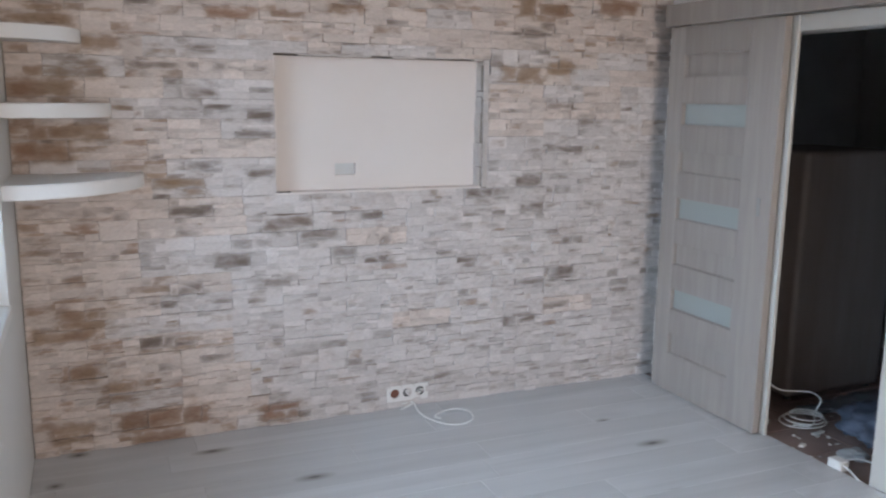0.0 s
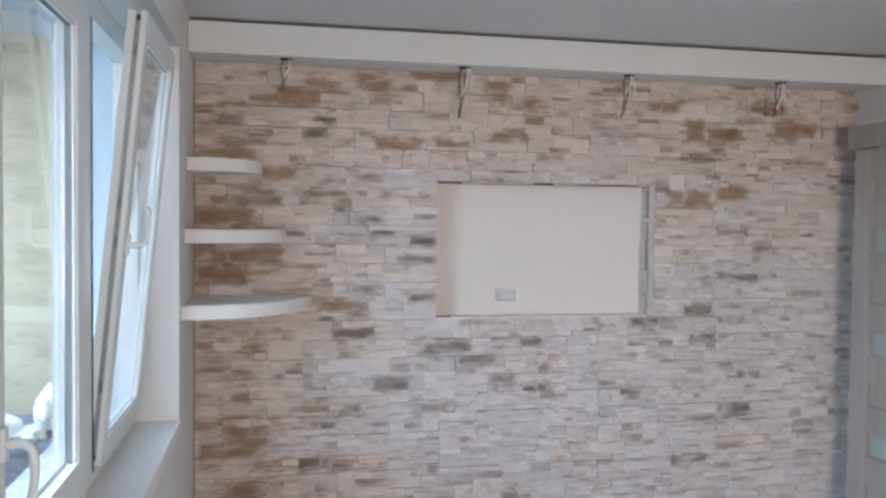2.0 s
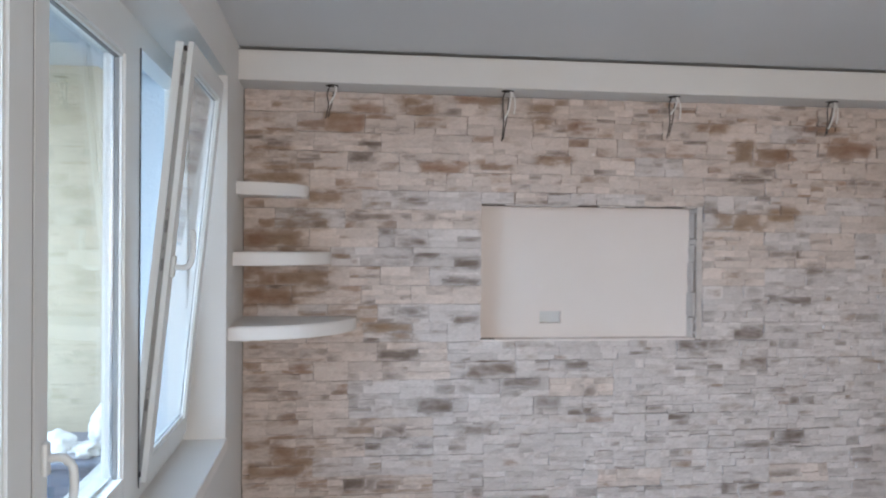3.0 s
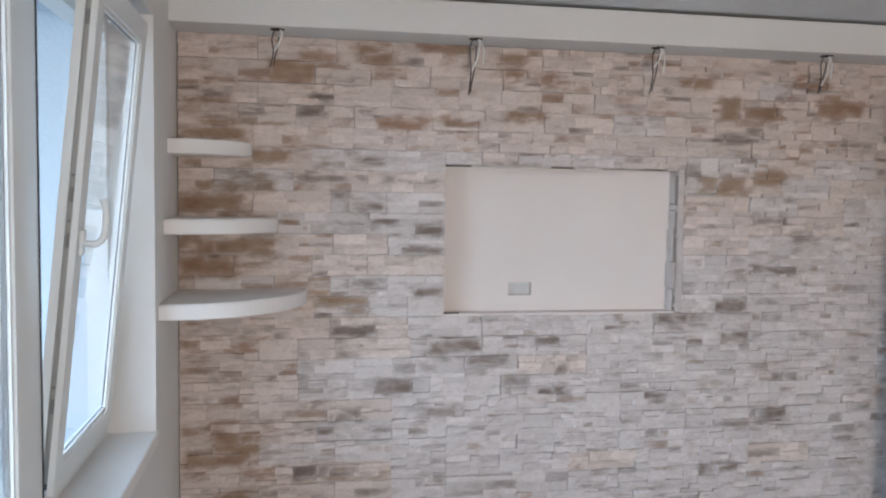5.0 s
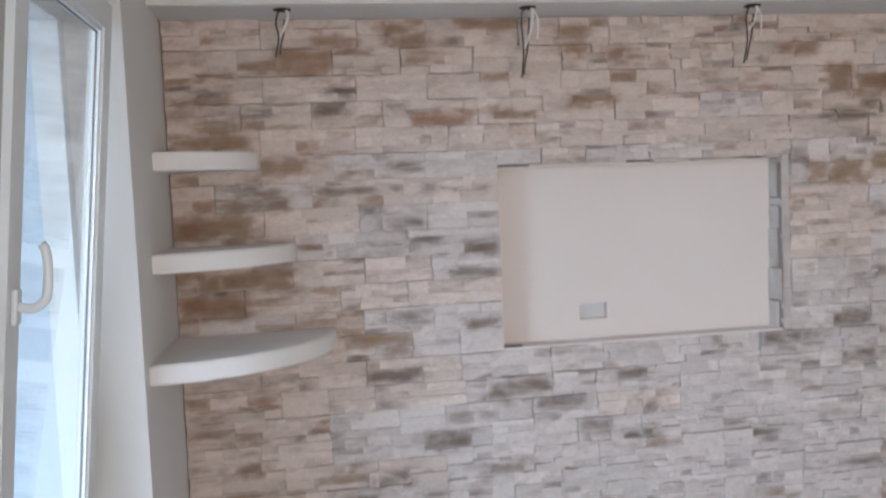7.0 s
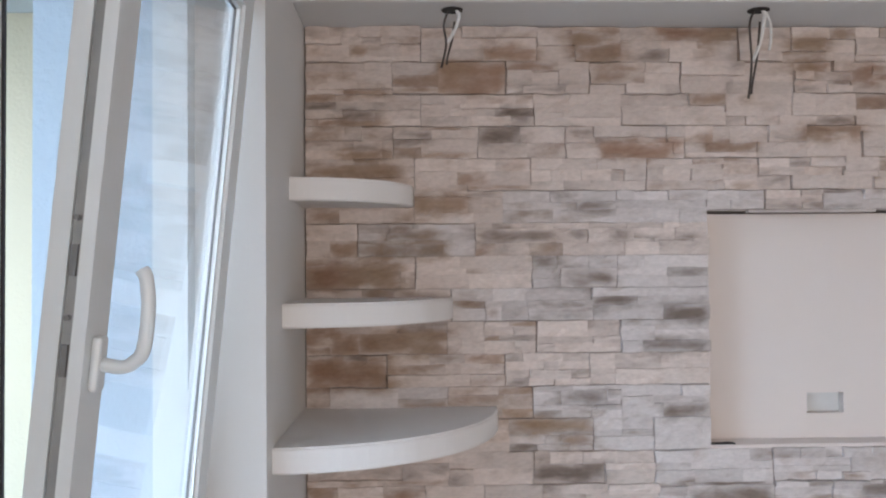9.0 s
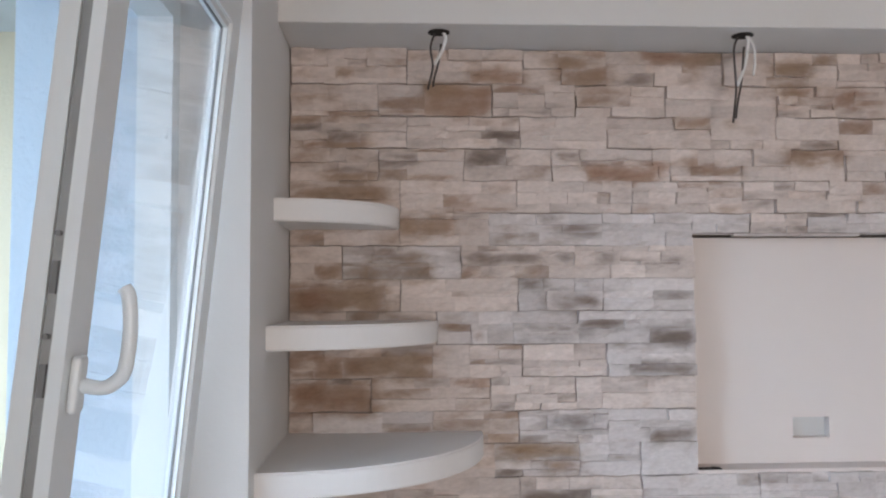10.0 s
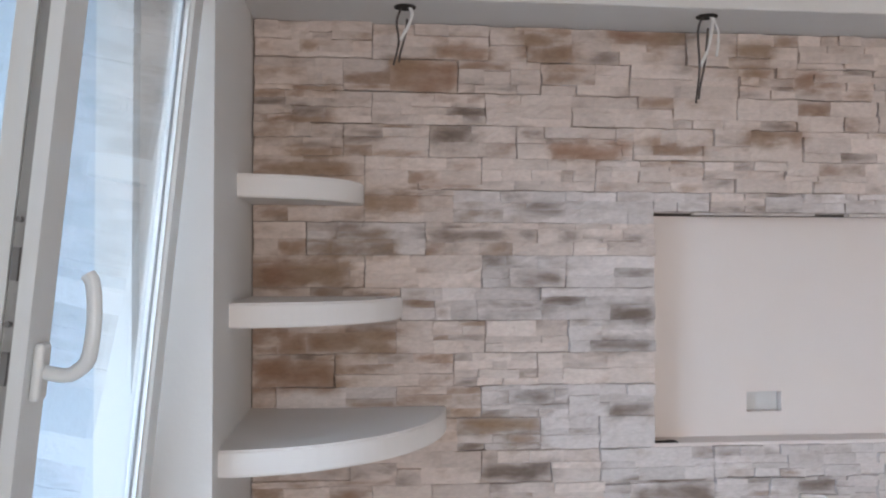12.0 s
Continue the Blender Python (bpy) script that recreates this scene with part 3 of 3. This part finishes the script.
tagged(part("power_cable", bm, CABLE, None, "", True), "white power cable coiled on the floor below the socket", "cable")

# ---- wires for lamps in the bulkhead ----
rnd = random.Random(3)
for i, x in enumerate((0.414, 1.238, 2.062, 2.886)):
    o = thing("spotlight_cutout", (x, -0.165, SOF), label="round cut-out with bare cable ends hanging for a spotlight", category="spotlight wiring", group="spotlight cut-outs")
    # no real opening: a black disc under the board paints the cut-out's dark
    bm = bmesh.new()
    cyl(bm, (0, 0, -0.0012), (0, 0, 1), 0.029, 0.002, 28)
    part("hole", bm, HOLE, o, "black disc standing for the dark inside the round hole")
    bm = bmesh.new()
    s = rnd.uniform(-1, 1)
    tube(bm, [(0.012, 0, 0.0), (0.018, 0.004, -0.02), (0.008 + 0.01 * s, 0.01, -0.06 - 0.02 * (i % 2)), (-0.012, 0.012, -0.085 - 0.05 * (i % 2))], 0.0048)
    part("cable_sheath", bm, CABLE, o, "white cable sheath", True)
    bm = bmesh.new()
    l = (0.15, 0.235, 0.20, 0.17)[i]
    tube(bm, [(-0.010, 0.004, 0.0), (-0.022, 0.006, -0.04), (-0.016, 0.012, -l * 0.6), (-0.024 + 0.01 * s, 0.02, -l)], 0.0030, 6)
    tube(bm, [(0.006, 0.006, -0.03), (0.0, 0.012, -l * 0.5), (-0.012, 0.016, -l * 0.8), (-0.015, 0.02, -l * 0.95)], 0.0030, 6)
    part("bare_wire", bm, WIRE, o, "thin dark wires", True)
    if i:
        bm = bmesh.new()
        tube(bm, [(0.016, 0, 0.0), (0.034, 0.008, -0.03), (0.038, 0.012, -0.07), (0.034, 0.014, -0.105)], 0.0036, 6)
        part("cable_sheath", bm, CABLE, o, "", True)

# ---- hall beyond the doorway ----
HX, HZ = 5.3, -0.012
hall = tagged(block("floor_hall", (3.388, HX, -3.2, 0.25, -0.12, HZ - 0.006), GROUT), "brown floor tiles, dusty from building work", "floor", kind="structure")
for nm, b in (("wall_hall_east", (HX, HX + 0.1, -3.3, 0.35, -0.1, 2.5)), ("wall_hall_north", (W + 0.14, HX, 0.25, 0.35, -0.1, 2.5)), ("wall_hall_south", (W + 0.14, HX, -3.3, -3.2, -0.1, 2.5))):
    tagged(block(nm, b, HALLWALL), "unlit grey primed hall wall", "wall", kind="structure")
tagged(block("ceiling_hall", (W + 0.14, HX + 0.1, -3.3, 0.35, 2.5, 2.6), HALLWALL), "unlit hall ceiling", "ceiling", kind="structure")
cab = thing("wrapped_fridge", (3.86, -0.70, HZ), label="tall appliance wrapped in dark glossy film on the hall floor", category="fridge")
block("body", (0.0, 0.72, 0.0, 0.64, 0.02, 1.41), WRAP, cab, "", 0.03, 3)
for k in range(4):
    bm = bmesh.new()
    cyl(bm, (0.05 + 0.62 * (k % 2), 0.05 + 0.54 * (k // 2), 0.011), (0, 0, 1), 0.02, 0.022, 12)
    part("foot", bm, GASKET, cab)
bm = bmesh.new()
for k in range(3):
    pts = []
    for a in range(15):
        u = a / 14 * math.tau
        pts.append((3.70 + 0.02 * k + (0.13 - 0.02 * k) * math.cos(u + 0.6 * k), -0.97 + 0.01 * k + (0.10 - 0.01 * k) * math.sin(u + 0.6 * k), 0.004 + 0.009 * k))
    tube(bm, pts, 0.0045, 6)
tube(bm, [(3.49, -0.86, 0.42), (3.52, -0.87, 0.25), (3.58, -0.90, 0.17), (3.70, -0.99, 0.17), (3.78, -1.0, 0.12), (3.76, -0.99, 0.05), (3.68, -1.05, 0.01), (3.60, -1.0, 0.006)], 0.0045, 6)
tagged(part("extension_cable", bm, CABLE, None, "", True), "loose coil of white cable on the hall tiles", "cable")
plug = thing("power_plug", (3.42, -1.44, HZ), label="white plug block with cables lying on the tiles", category="plug")
block("body", (-0.03, 0.03, -0.045, 0.03, 0.0, 0.05), WHITE, plug, "", 0.008)
bm = bmesh.new()
tube(bm, [(0, -0.03, 0.03), (-0.02, -0.09, 0.03), (-0.03, -0.16, 0.008), (-0.01, -0.24, 0.006), (0.04, -0.32, 0.006)], 0.0045, 6)
tube(bm, [(0.02, 0.0, 0.03), (0.10, -0.03, 0.04), (0.2, -0.10, 0.015), (0.3, -0.16, 0.006)], 0.0045, 6)
part("cable", bm, CABLE, plug, "", True)
bm = bmesh.new()
lumpy(bm, (4.10, -1.26, 0.03), (0.34, 0.26, 0.09), 2.0, 4, 0.35)
for q in bm.verts:
    q.co.z = max(q.co.z, HZ)
tagged(part("folded_sheet", bm, NAVY, None, "", True), "crumpled dark blue sheet on the hall floor", "sheet")


def ground_lump(name, c, s, seed, material, label, category, amp=0.4):
    """A crumpled thing lying on the hall tiles, flat below."""
    bm = bmesh.new()
    lumpy(bm, c, s, seed, 4, amp)
    for q in bm.verts:
        q.co.z = max(q.co.z, HZ)
    return tagged(part(name, bm, material, None, "", True), label, category)


ground_lump("tarpaulin", (4.30, -0.88, 0.0), (0.40, 0.11, 0.030), 5.0, TARP, "dark grey crumpled tarpaulin spread beside the wrapped fridge", "tarpaulin", 0.55)
ground_lump("paper_rag", (3.60, -1.39, 0.0), (0.075, 0.055, 0.030), 3.0, RAG, "crumpled grey paper on the dusty tiles", "paper", 0.7)
ground_lump("plastic_wrapper", (3.78, -1.475, 0.0), (0.05, 0.04, 0.045), 8.0, TEAL, "small crumpled teal plastic wrapper on the tiles", "wrapper", 0.6)
for x, y, turn, w, d in ((3.666, -1.104, 12, 0.085, 0.022), (4.40, -1.03, -20, 0.07, 0.03), (3.47, -1.19, 30, 0.05, 0.022)):
    bm = bmesh.new()
    box(bm, -w / 2, w / 2, -d / 2, d / 2, 0, 0.007)
    bmesh.ops.subdivide_edges(bm, edges=bm.edges[:], cuts=2, use_grid_fill=True)
    for q in bm.verts:
        q.co.x += 0.010 * noise.noise(q.co * 70 + Vector((x * 9, 0, 0)))
        q.co.y += 0.006 * noise.noise(q.co * 60 + Vector((0, x * 9, 0)))
    chip = part("plaster_chip", bm, CHIP)
    chip.matrix_basis = pose(x, y, HZ + 0.001, 0, 0, turn)
    tagged(chip, "broken white chip of plaster on the tiles", "plaster chip", "plaster chips")
bm = bmesh.new()
rnd = random.Random(8)
for k in range(60):
    x, y, r0 = rnd.uniform(3.4, 4.3), rnd.uniform(-1.65, -0.85), rnd.uniform(0.004, 0.014)
    r = bmesh.ops.create_icosphere(bm, subdivisions=1, radius=r0, matrix=Matrix.Translation((x, y, HZ + r0 * 0.25)) @ pose(0, 0, 0, 0, 0, rnd.uniform(0, 180)) @ Matrix.Diagonal((rnd.uniform(0.8, 2.4), 0.8, 0.5, 1)))
    for q in r["verts"]:
        q.co += Vector((rnd.uniform(-1, 1), rnd.uniform(-1, 1), 0)) * r0 * 0.35
tagged(part("rubble_crumbs", bm, DUST), "crumbs of plaster scattered on the tiles", "rubble", kind="stuff")

# ---- pieces: hall tiles, laminate boards, stone slips ----
TS = 0.30
me_tile = None
for i in range(7):
    for j in range(8):
        if me_tile is None:
            t0 = block("tile", (0.003, TS - 0.003, 0.003, TS - 0.003, -0.008, 0.006), TILE, hall, "", 0.002, 1)
            me_tile = t0.data
        else:
            t0 = new("tile", me_tile)
            t0.parent = hall
        t0.location = (3.392 + i * TS, -2.2 + j * TS, HZ - 0.006)

rnd = random.Random(11)
PW, PL = 0.193, 1.285
bm = bmesh.new()
box(bm, 0.0006, PL - 0.0006, 0.0006, PW - 0.0006, -0.008, 0.0)
bmesh.ops.bevel(bm, geom=[e for e in bm.edges if e.verts[0].co.z > -0.001 and e.verts[1].co.z > -0.001], offset=0.0005, segments=1, affect="EDGES")
me_board = part("board", bm, LAMINATE, floor).data
first = True
ob0 = [o for o in floor.children][0]
y = -0.004
while y > BACK:
    x = -rnd.uniform(0.0, PL)
    while x < 3.38:
        a, b = max(x, 0.0), min(x + PL, 3.387)
        if b - a > 0.02:
            o = ob0 if first else new("board", me_board)
            first = False
            o.parent = floor
            o.location = (a, y - PW, 0.0)
            o.scale = ((b - a) / PL, 1, 1)
        x += PL
    y -= PW

# stone courses: cast panels, each with slips of differing depth
PITCH, Z0 = 0.0918, 2.283
# slips that took more stain than their neighbours: left edge, foot, width, height
RUST_UPPER = [(0.38, 2.202, 0.17, 0.076), (0.76, 2.329, 0.13, 0.043), (0.77, 2.291, 0.13, 0.034), (1.02, 2.345, 0.21, 0.03), (0.51, 2.291, 0.15, 0.028),
              (0.11, 2.187, 0.11, 0.018), (0.04, 2.096, 0.16, 0.025), (0.11, 2.007, 0.11, 0.025), (0.01, 1.955, 0.23, 0.033), (0.32, 1.854, 0.14, 0.046),
              (0.23, 1.778, 0.13, 0.02), (0.22, 1.735, 0.17, 0.031), (0.01, 1.648, 0.26, 0.062), (0.84, 2.018, 0.21, 0.033), (1.14, 2.022, 0.15, 0.029),
              (1.43, 2.076, 0.16, 0.026), (1.39, 2.311, 0.1, 0.036), (1.4, 2.253, 0.11, 0.034), (1.55, 2.222, 0.08, 0.048), (0.07, 1.466, 0.08, 0.05),
              (0.15, 1.464, 0.23, 0.052), (0.01, 1.37, 0.22, 0.069), (0.57, 1.236, 0.23, 0.036), (0.72, 1.202, 0.09, 0.022)]
RUST_LOWER = [(2.25, 2.238, 0.15, 0.053), (2.46, 2.104, 0.09, 0.093), (2.57, 2.108, 0.17, 0.051), (2.83, 2.254, 0.17, 0.054), (2.95, 2.123, 0.25, 0.071),
              (2.36, 1.751, 0.23, 0.064), (2.64, 1.783, 0.15, 0.065), (0.14, 0.595, 0.18, 0.084), (0.04, 0.543, 0.25, 0.053), (0.14, 0.348, 0.14, 0.072),
              (0.09, 0.057, 0.16, 0.07), (0.45, -0.067, 0.22, 0.11), (0.38, 0.069, 0.28, 0.087), (0.33, 0.235, 0.12, 0.086), (0.68, 0.081, 0.1, 0.073),
              (1.06, 0.027, 0.17, 0.085)]
UMBER_UPPER = [(0.11, 2.123, 0.09, 0.023), (0.02, 2.151, 0.07, 0.017), (0.14, 2.037, 0.08, 0.022), (0.24, 1.798, 0.06, 0.02), (0.72, 1.644, 0.15, 0.051),
               (0.77, 1.862, 0.09, 0.022), (0.24, 2.063, 0.12, 0.025), (0.62, 2.198, 0.12, 0.018), (0.74, 2.067, 0.08, 0.031), (0.54, 2.128, 0.09, 0.022),
               (0.64, 1.696, 0.07, 0.032), (0.86, 1.769, 0.07, 0.04), (0.99, 1.76, 0.11, 0.019), (0.51, 2.052, 0.1, 0.037), (0.72, 1.31, 0.13, 0.042),
               (0.95, 1.457, 0.19, 0.034), (1.01, 1.55, 0.13, 0.041), (1.01, 1.272, 0.13, 0.041), (0.65, 1.084, 0.19, 0.063), (1.07, 0.994, 0.25, 0.084),
               (0.48, 1.768, 0.23, 0.039), (0.81, 1.583, 0.13, 0.033)]
UMBER_LOWER = [(2.48, 1.987, 0.17, 0.034), (3.07, 1.973, 0.13, 0.042), (2.64, 1.599, 0.17, 0.045), (2.84, 1.518, 0.17, 0.04), (2.64, 1.366, 0.23, 0.035),
               (2.46, 1.183, 0.15, 0.053), (2.17, 1.132, 0.24, 0.045), (2.49, 1.026, 0.14, 0.059), (1.57, 1.036, 0.12, 0.041), (1.43, 0.85, 0.12, 0.052),
               (1.59, 0.81, 0.12, 0.039), (1.67, 0.914, 0.07, 0.052), (1.26, 0.958, 0.19, 0.036), (0.65, 1.098, 0.19, 0.056), (1.07, 1.049, 0.23, 0.041),
               (0.83, 0.837, 0.18, 0.069), (1.06, 0.727, 0.14, 0.047), (0.63, 0.722, 0.15, 0.052), (2.68, 0.661, 0.16, 0.05), (2.76, 0.847, 0.14, 0.043),
               (0.48, 0.468, 0.16, 0.056), (0.53, 0.664, 0.13, 0.03), (2.7, 0.644, 0.13, 0.056), (2.4, 0.396, 0.2, 0.059)]
STAINED = [(*m, 1) for m in RUST_UPPER + RUST_LOWER] + [(*m, 2) for m in UMBER_UPPER + UMBER_LOWER]
# upright joints between cast panels, course by course from the top; further on the widths repeat at random
JOINTS = {-1: (0.33, 0.66, 0.90, 1.24, 1.58), 0: (0.25, 0.57, 0.81, 1.07, 1.40), 1: (0.33, 0.65, 0.90, 1.20, 1.58), 2: (0.25, 0.49, 0.74, 1.08, 1.43),
          3: (0.31, 0.64, 0.97, 1.29), 4: (0.31, 0.56, 0.88), 5: (0.15, 0.48, 0.80), 6: (0.31, 0.64, 0.88), 7: (0.16, 0.41, 0.81), 8: (0.40, 0.65, 0.89),
          9: (0.23, 0.56, 0.80), 10: (0.07, 0.40, 0.64, 0.89), 11: (0.30, 0.57, 0.81, 0.98), 12: (0.40, 0.64, 0.98, 1.32)}
rnd = random.Random(21)


def pool(kind, x, z):
    """How much of a stain has run to this place of the wall."""
    most = 0.0
    for mx, mz, w, h, k in STAINED:
        if k == kind:
            dx, dz = max(mx - x, x - mx - w, 0.0), max(mz - z, z - mz - h, 0.0)
            if dx < 0.05 and dz < 0.03:
                most = max(most, (1 - dx / 0.05) * (1 - dz / 0.03))
    return most


def slip(bm, x0, x1, z0, z1, d, slot, seed, outer, rust, umber):
    """One split-face slip: a body with an uneven front, d proud of the mortar."""
    nx, nz = max(3, min(9, round((x1 - x0) / 0.022))), 2 if z1 - z0 < 0.035 else 3 if z1 - z0 < 0.06 else 4
    x0, x1, z0, z1 = x0 + outer[0], x1 - outer[1], z0 + outer[2], z1 - outer[3]
    front, rim = [], {}
    for k in range(nz + 1):
        row = []
        for i in range(nx + 1):
            x, z = x0 + (x1 - x0) * i / nx, z0 + (z1 - z0) * k / nz
            edge = i in (0, nx) or k in (0, nz)
            dd = d + 0.0052 * noise.noise((x * 22, z * 34, seed)) + 0.0028 * noise.noise((x * 60, z * 80, seed + 5)) - (0.0006 if edge else 0.0)
            # uneven arrises: neighbours share the same wander
            wx = 0.0 if x < 0.004 or abs(x - NX0) < 0.002 else 0.0035 * noise.noise((x * 30, z * 26, 3.0))
            wz = 0.0 if z < 0.004 else 0.0030 * noise.noise((x * 19, z * 40, 9.0))
            q = bm.verts.new((x + wx, -max(dd, 0.002), z + wz))
            thin = 0.6 if edge else 1.0
            q[bm.verts.layers.float["rust"]] = max(rust * thin, 0.52 * pool(1, x, z))
            q[bm.verts.layers.float["umber"]] = max(umber * thin, 0.45 * pool(2, x, z))
            row.append(q)
        front.append(row)
    for k in range(nz):
        for i in range(nx):
            bm.faces.new((front[k][i], front[k][i + 1], front[k + 1][i + 1], front[k + 1][i])).material_index = slot
    loop = front[0][:] + [r[-1] for r in front[1:]] + front[-1][-2::-1] + [r[0] for r in front[-2:0:-1]]
    back = [bm.verts.new((v.co.x, 0.001, v.co.z)) for v in loop]
    for i in range(len(loop)):
        j = (i + 1) % len(loop)
        bm.faces.new((loop[j], loop[i], back[i], back[j])).material_index = slot


def panel(x0, x1, z0, z1, ident, zone_tint):
    """A cast panel, broken into slips; a stained slip keeps its own place and size, the rest divides at random."""
    bm = bmesh.new()
    bm.verts.layers.float.new("rust")
    bm.verts.layers.float.new("umber")
    base = 0.007 + rnd.uniform(0, 0.006)
    gaps = [rnd.choice((0.0003, 0.0010, 0.0017) if z0 > 1.0 and x0 < 1.7 else (0.0003, 0.0007, 0.0014)) for _ in range(4)]
    fine = rnd.random() > (0.80 if x0 < 1.0 and z0 > 0.9 else 0.62 if z0 > 1.9 else 0.38)
    # browner at left and top by stain; lower left partly for the shade there
    brownish = 0.55 if x0 < 0.62 and z0 < 0.75 else 0.45 if x0 < 0.50 else 0.20 if z0 > 1.9 else 0.06
    greyish = 0.10 if z0 > 1.6 and x0 < 1.2 else 0.30 if x0 > 0.9 else 0.16

    def lay(xa, xb, za, zb, slot=None):
        rust, umber = (0.80 if slot == 1 else 0.0), (0.79 if slot == 2 else 0.0)
        if slot is None:
            p = rnd.random()
            if p < brownish:
                rust = rnd.uniform(0.15, 0.55)
            elif p < brownish + greyish:
                umber = rnd.uniform(0.15, 0.60)
            # shade of the wall's lower-left corner, painted in as extra umber
            if x0 < 0.60 and z0 < 1.15:
                umber = max(umber, rnd.uniform(0.0, 0.38))
        ends = [g if e else 0.0 for g, e in zip(gaps, (xa == x0, xb == x1, za == z0, zb == z1))]
        slip(bm, xa, xb, za, zb, base + rnd.choice((0.0, 0.003, 0.007, 0.012, 0.017) if fine and z0 < 1.4 else (0.0, 0.002, 0.006, 0.010, 0.016)), zone_tint, ident * 0.37 + xa, ends, rust, umber)

    def divide(xa, xb, za, zb, deep=0):
        w, h = xb - xa, zb - za
        most = 0.12 if fine else 0.21
        if h > (0.036 if fine else 0.05) and rnd.random() < (0.90 if fine else 0.80) or h > 0.07 and w > 0.26:
            m = za + h * rnd.choice((0.3, 0.38, 0.5, 0.62, 0.7))
            divide(xa, xb, za, m, deep + 1)
            divide(xa, xb, m, zb, deep + 1)
        elif w > most or (w > 0.13 and deep < 3 and rnd.random() < (0.7 if fine else 0.4)):
            m = xa + w * rnd.uniform(0.28, 0.72)
            divide(xa, m, za, zb, deep + 1)
            divide(m, xb, za, zb, deep + 1)
        else:
            lay(xa, xb, za, zb)

    def fill(xa, xb, za, zb, marks):
        marks = [m for m in marks if min(m[1], xb) - max(m[0], xa) > 0.022 and min(m[3], zb) - max(m[2], za) > 0.010]
        if not marks:
            divide(xa, xb, za, zb)
            return
        mx0, mx1, mz0, mz1, slot = marks[0]
        lo, hi = (mz0 if mz0 - za > 0.011 else za), (mz1 if zb - mz1 > 0.011 else zb)
        le, ri = (mx0 if mx0 - xa > 0.022 else xa), (mx1 if xb - mx1 > 0.022 else xb)
        if lo > za:
            fill(xa, xb, za, lo, marks[1:])
        if hi < zb:
            fill(xa, xb, hi, zb, marks[1:])
        if le > xa:
            fill(xa, le, lo, hi, marks[1:])
        if ri < xb:
            fill(ri, xb, lo, hi, marks[1:])
        lay(le, ri, lo, hi, slot)

    fill(x0, x1, z0, z1, [(x, x + w, z, z + h, k) for x, z, w, h, k in STAINED])
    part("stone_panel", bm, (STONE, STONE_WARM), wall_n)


ident = 0
course = -1
top = SOF - 0.001
while top > 0.02:
    zl = Z0 - PITCH * (course) - PITCH if course >= 0 else Z0
    bottom = max(zl, 0.001)
    spans = [(0.004, W - 0.002, bottom, top)]
    if bottom < NZ1 - 0.004 and top > NZ0 + 0.004:
        spans = [(0.004, NX0, bottom, top), (NX1 + 0.031, W - 0.002, bottom, top)]
        if top > NZ1 + 0.01:
            spans.append((NX0, NX1 + 0.031, NZ1, top))
        if bottom < NZ0 - 0.01:
            spans.append((NX0, NX1 + 0.031, bottom, NZ0))
    for xa, xb, za, zb in spans:
        x = xa
        while x < xb - 0.001:
            ahead = [j for j in JOINTS.get(course, ()) if j > x + 0.02]
            xe = ahead[0] if ahead else x + rnd.choice((0.165, 0.25, 0.25, 0.33, 0.33, 0.33))
            if xb - xe < 0.11 and not (ahead and xb - xe > 0.04):
                xe = xb
            # warm wash by place: part stone colour, part warm light painted at top and left
            zone_tint = 1 if rnd.random() < (0.93 if zb > 1.95 or xe < 0.62 or (x < 0.8 and zb < 0.45) else 0.35 if zb > 1.5 or x < 0.7 else 0.05) else 0
            panel(x, xe, za, zb, ident, zone_tint)
            ident += 1
            x = xe
    top = bottom
    course += 1
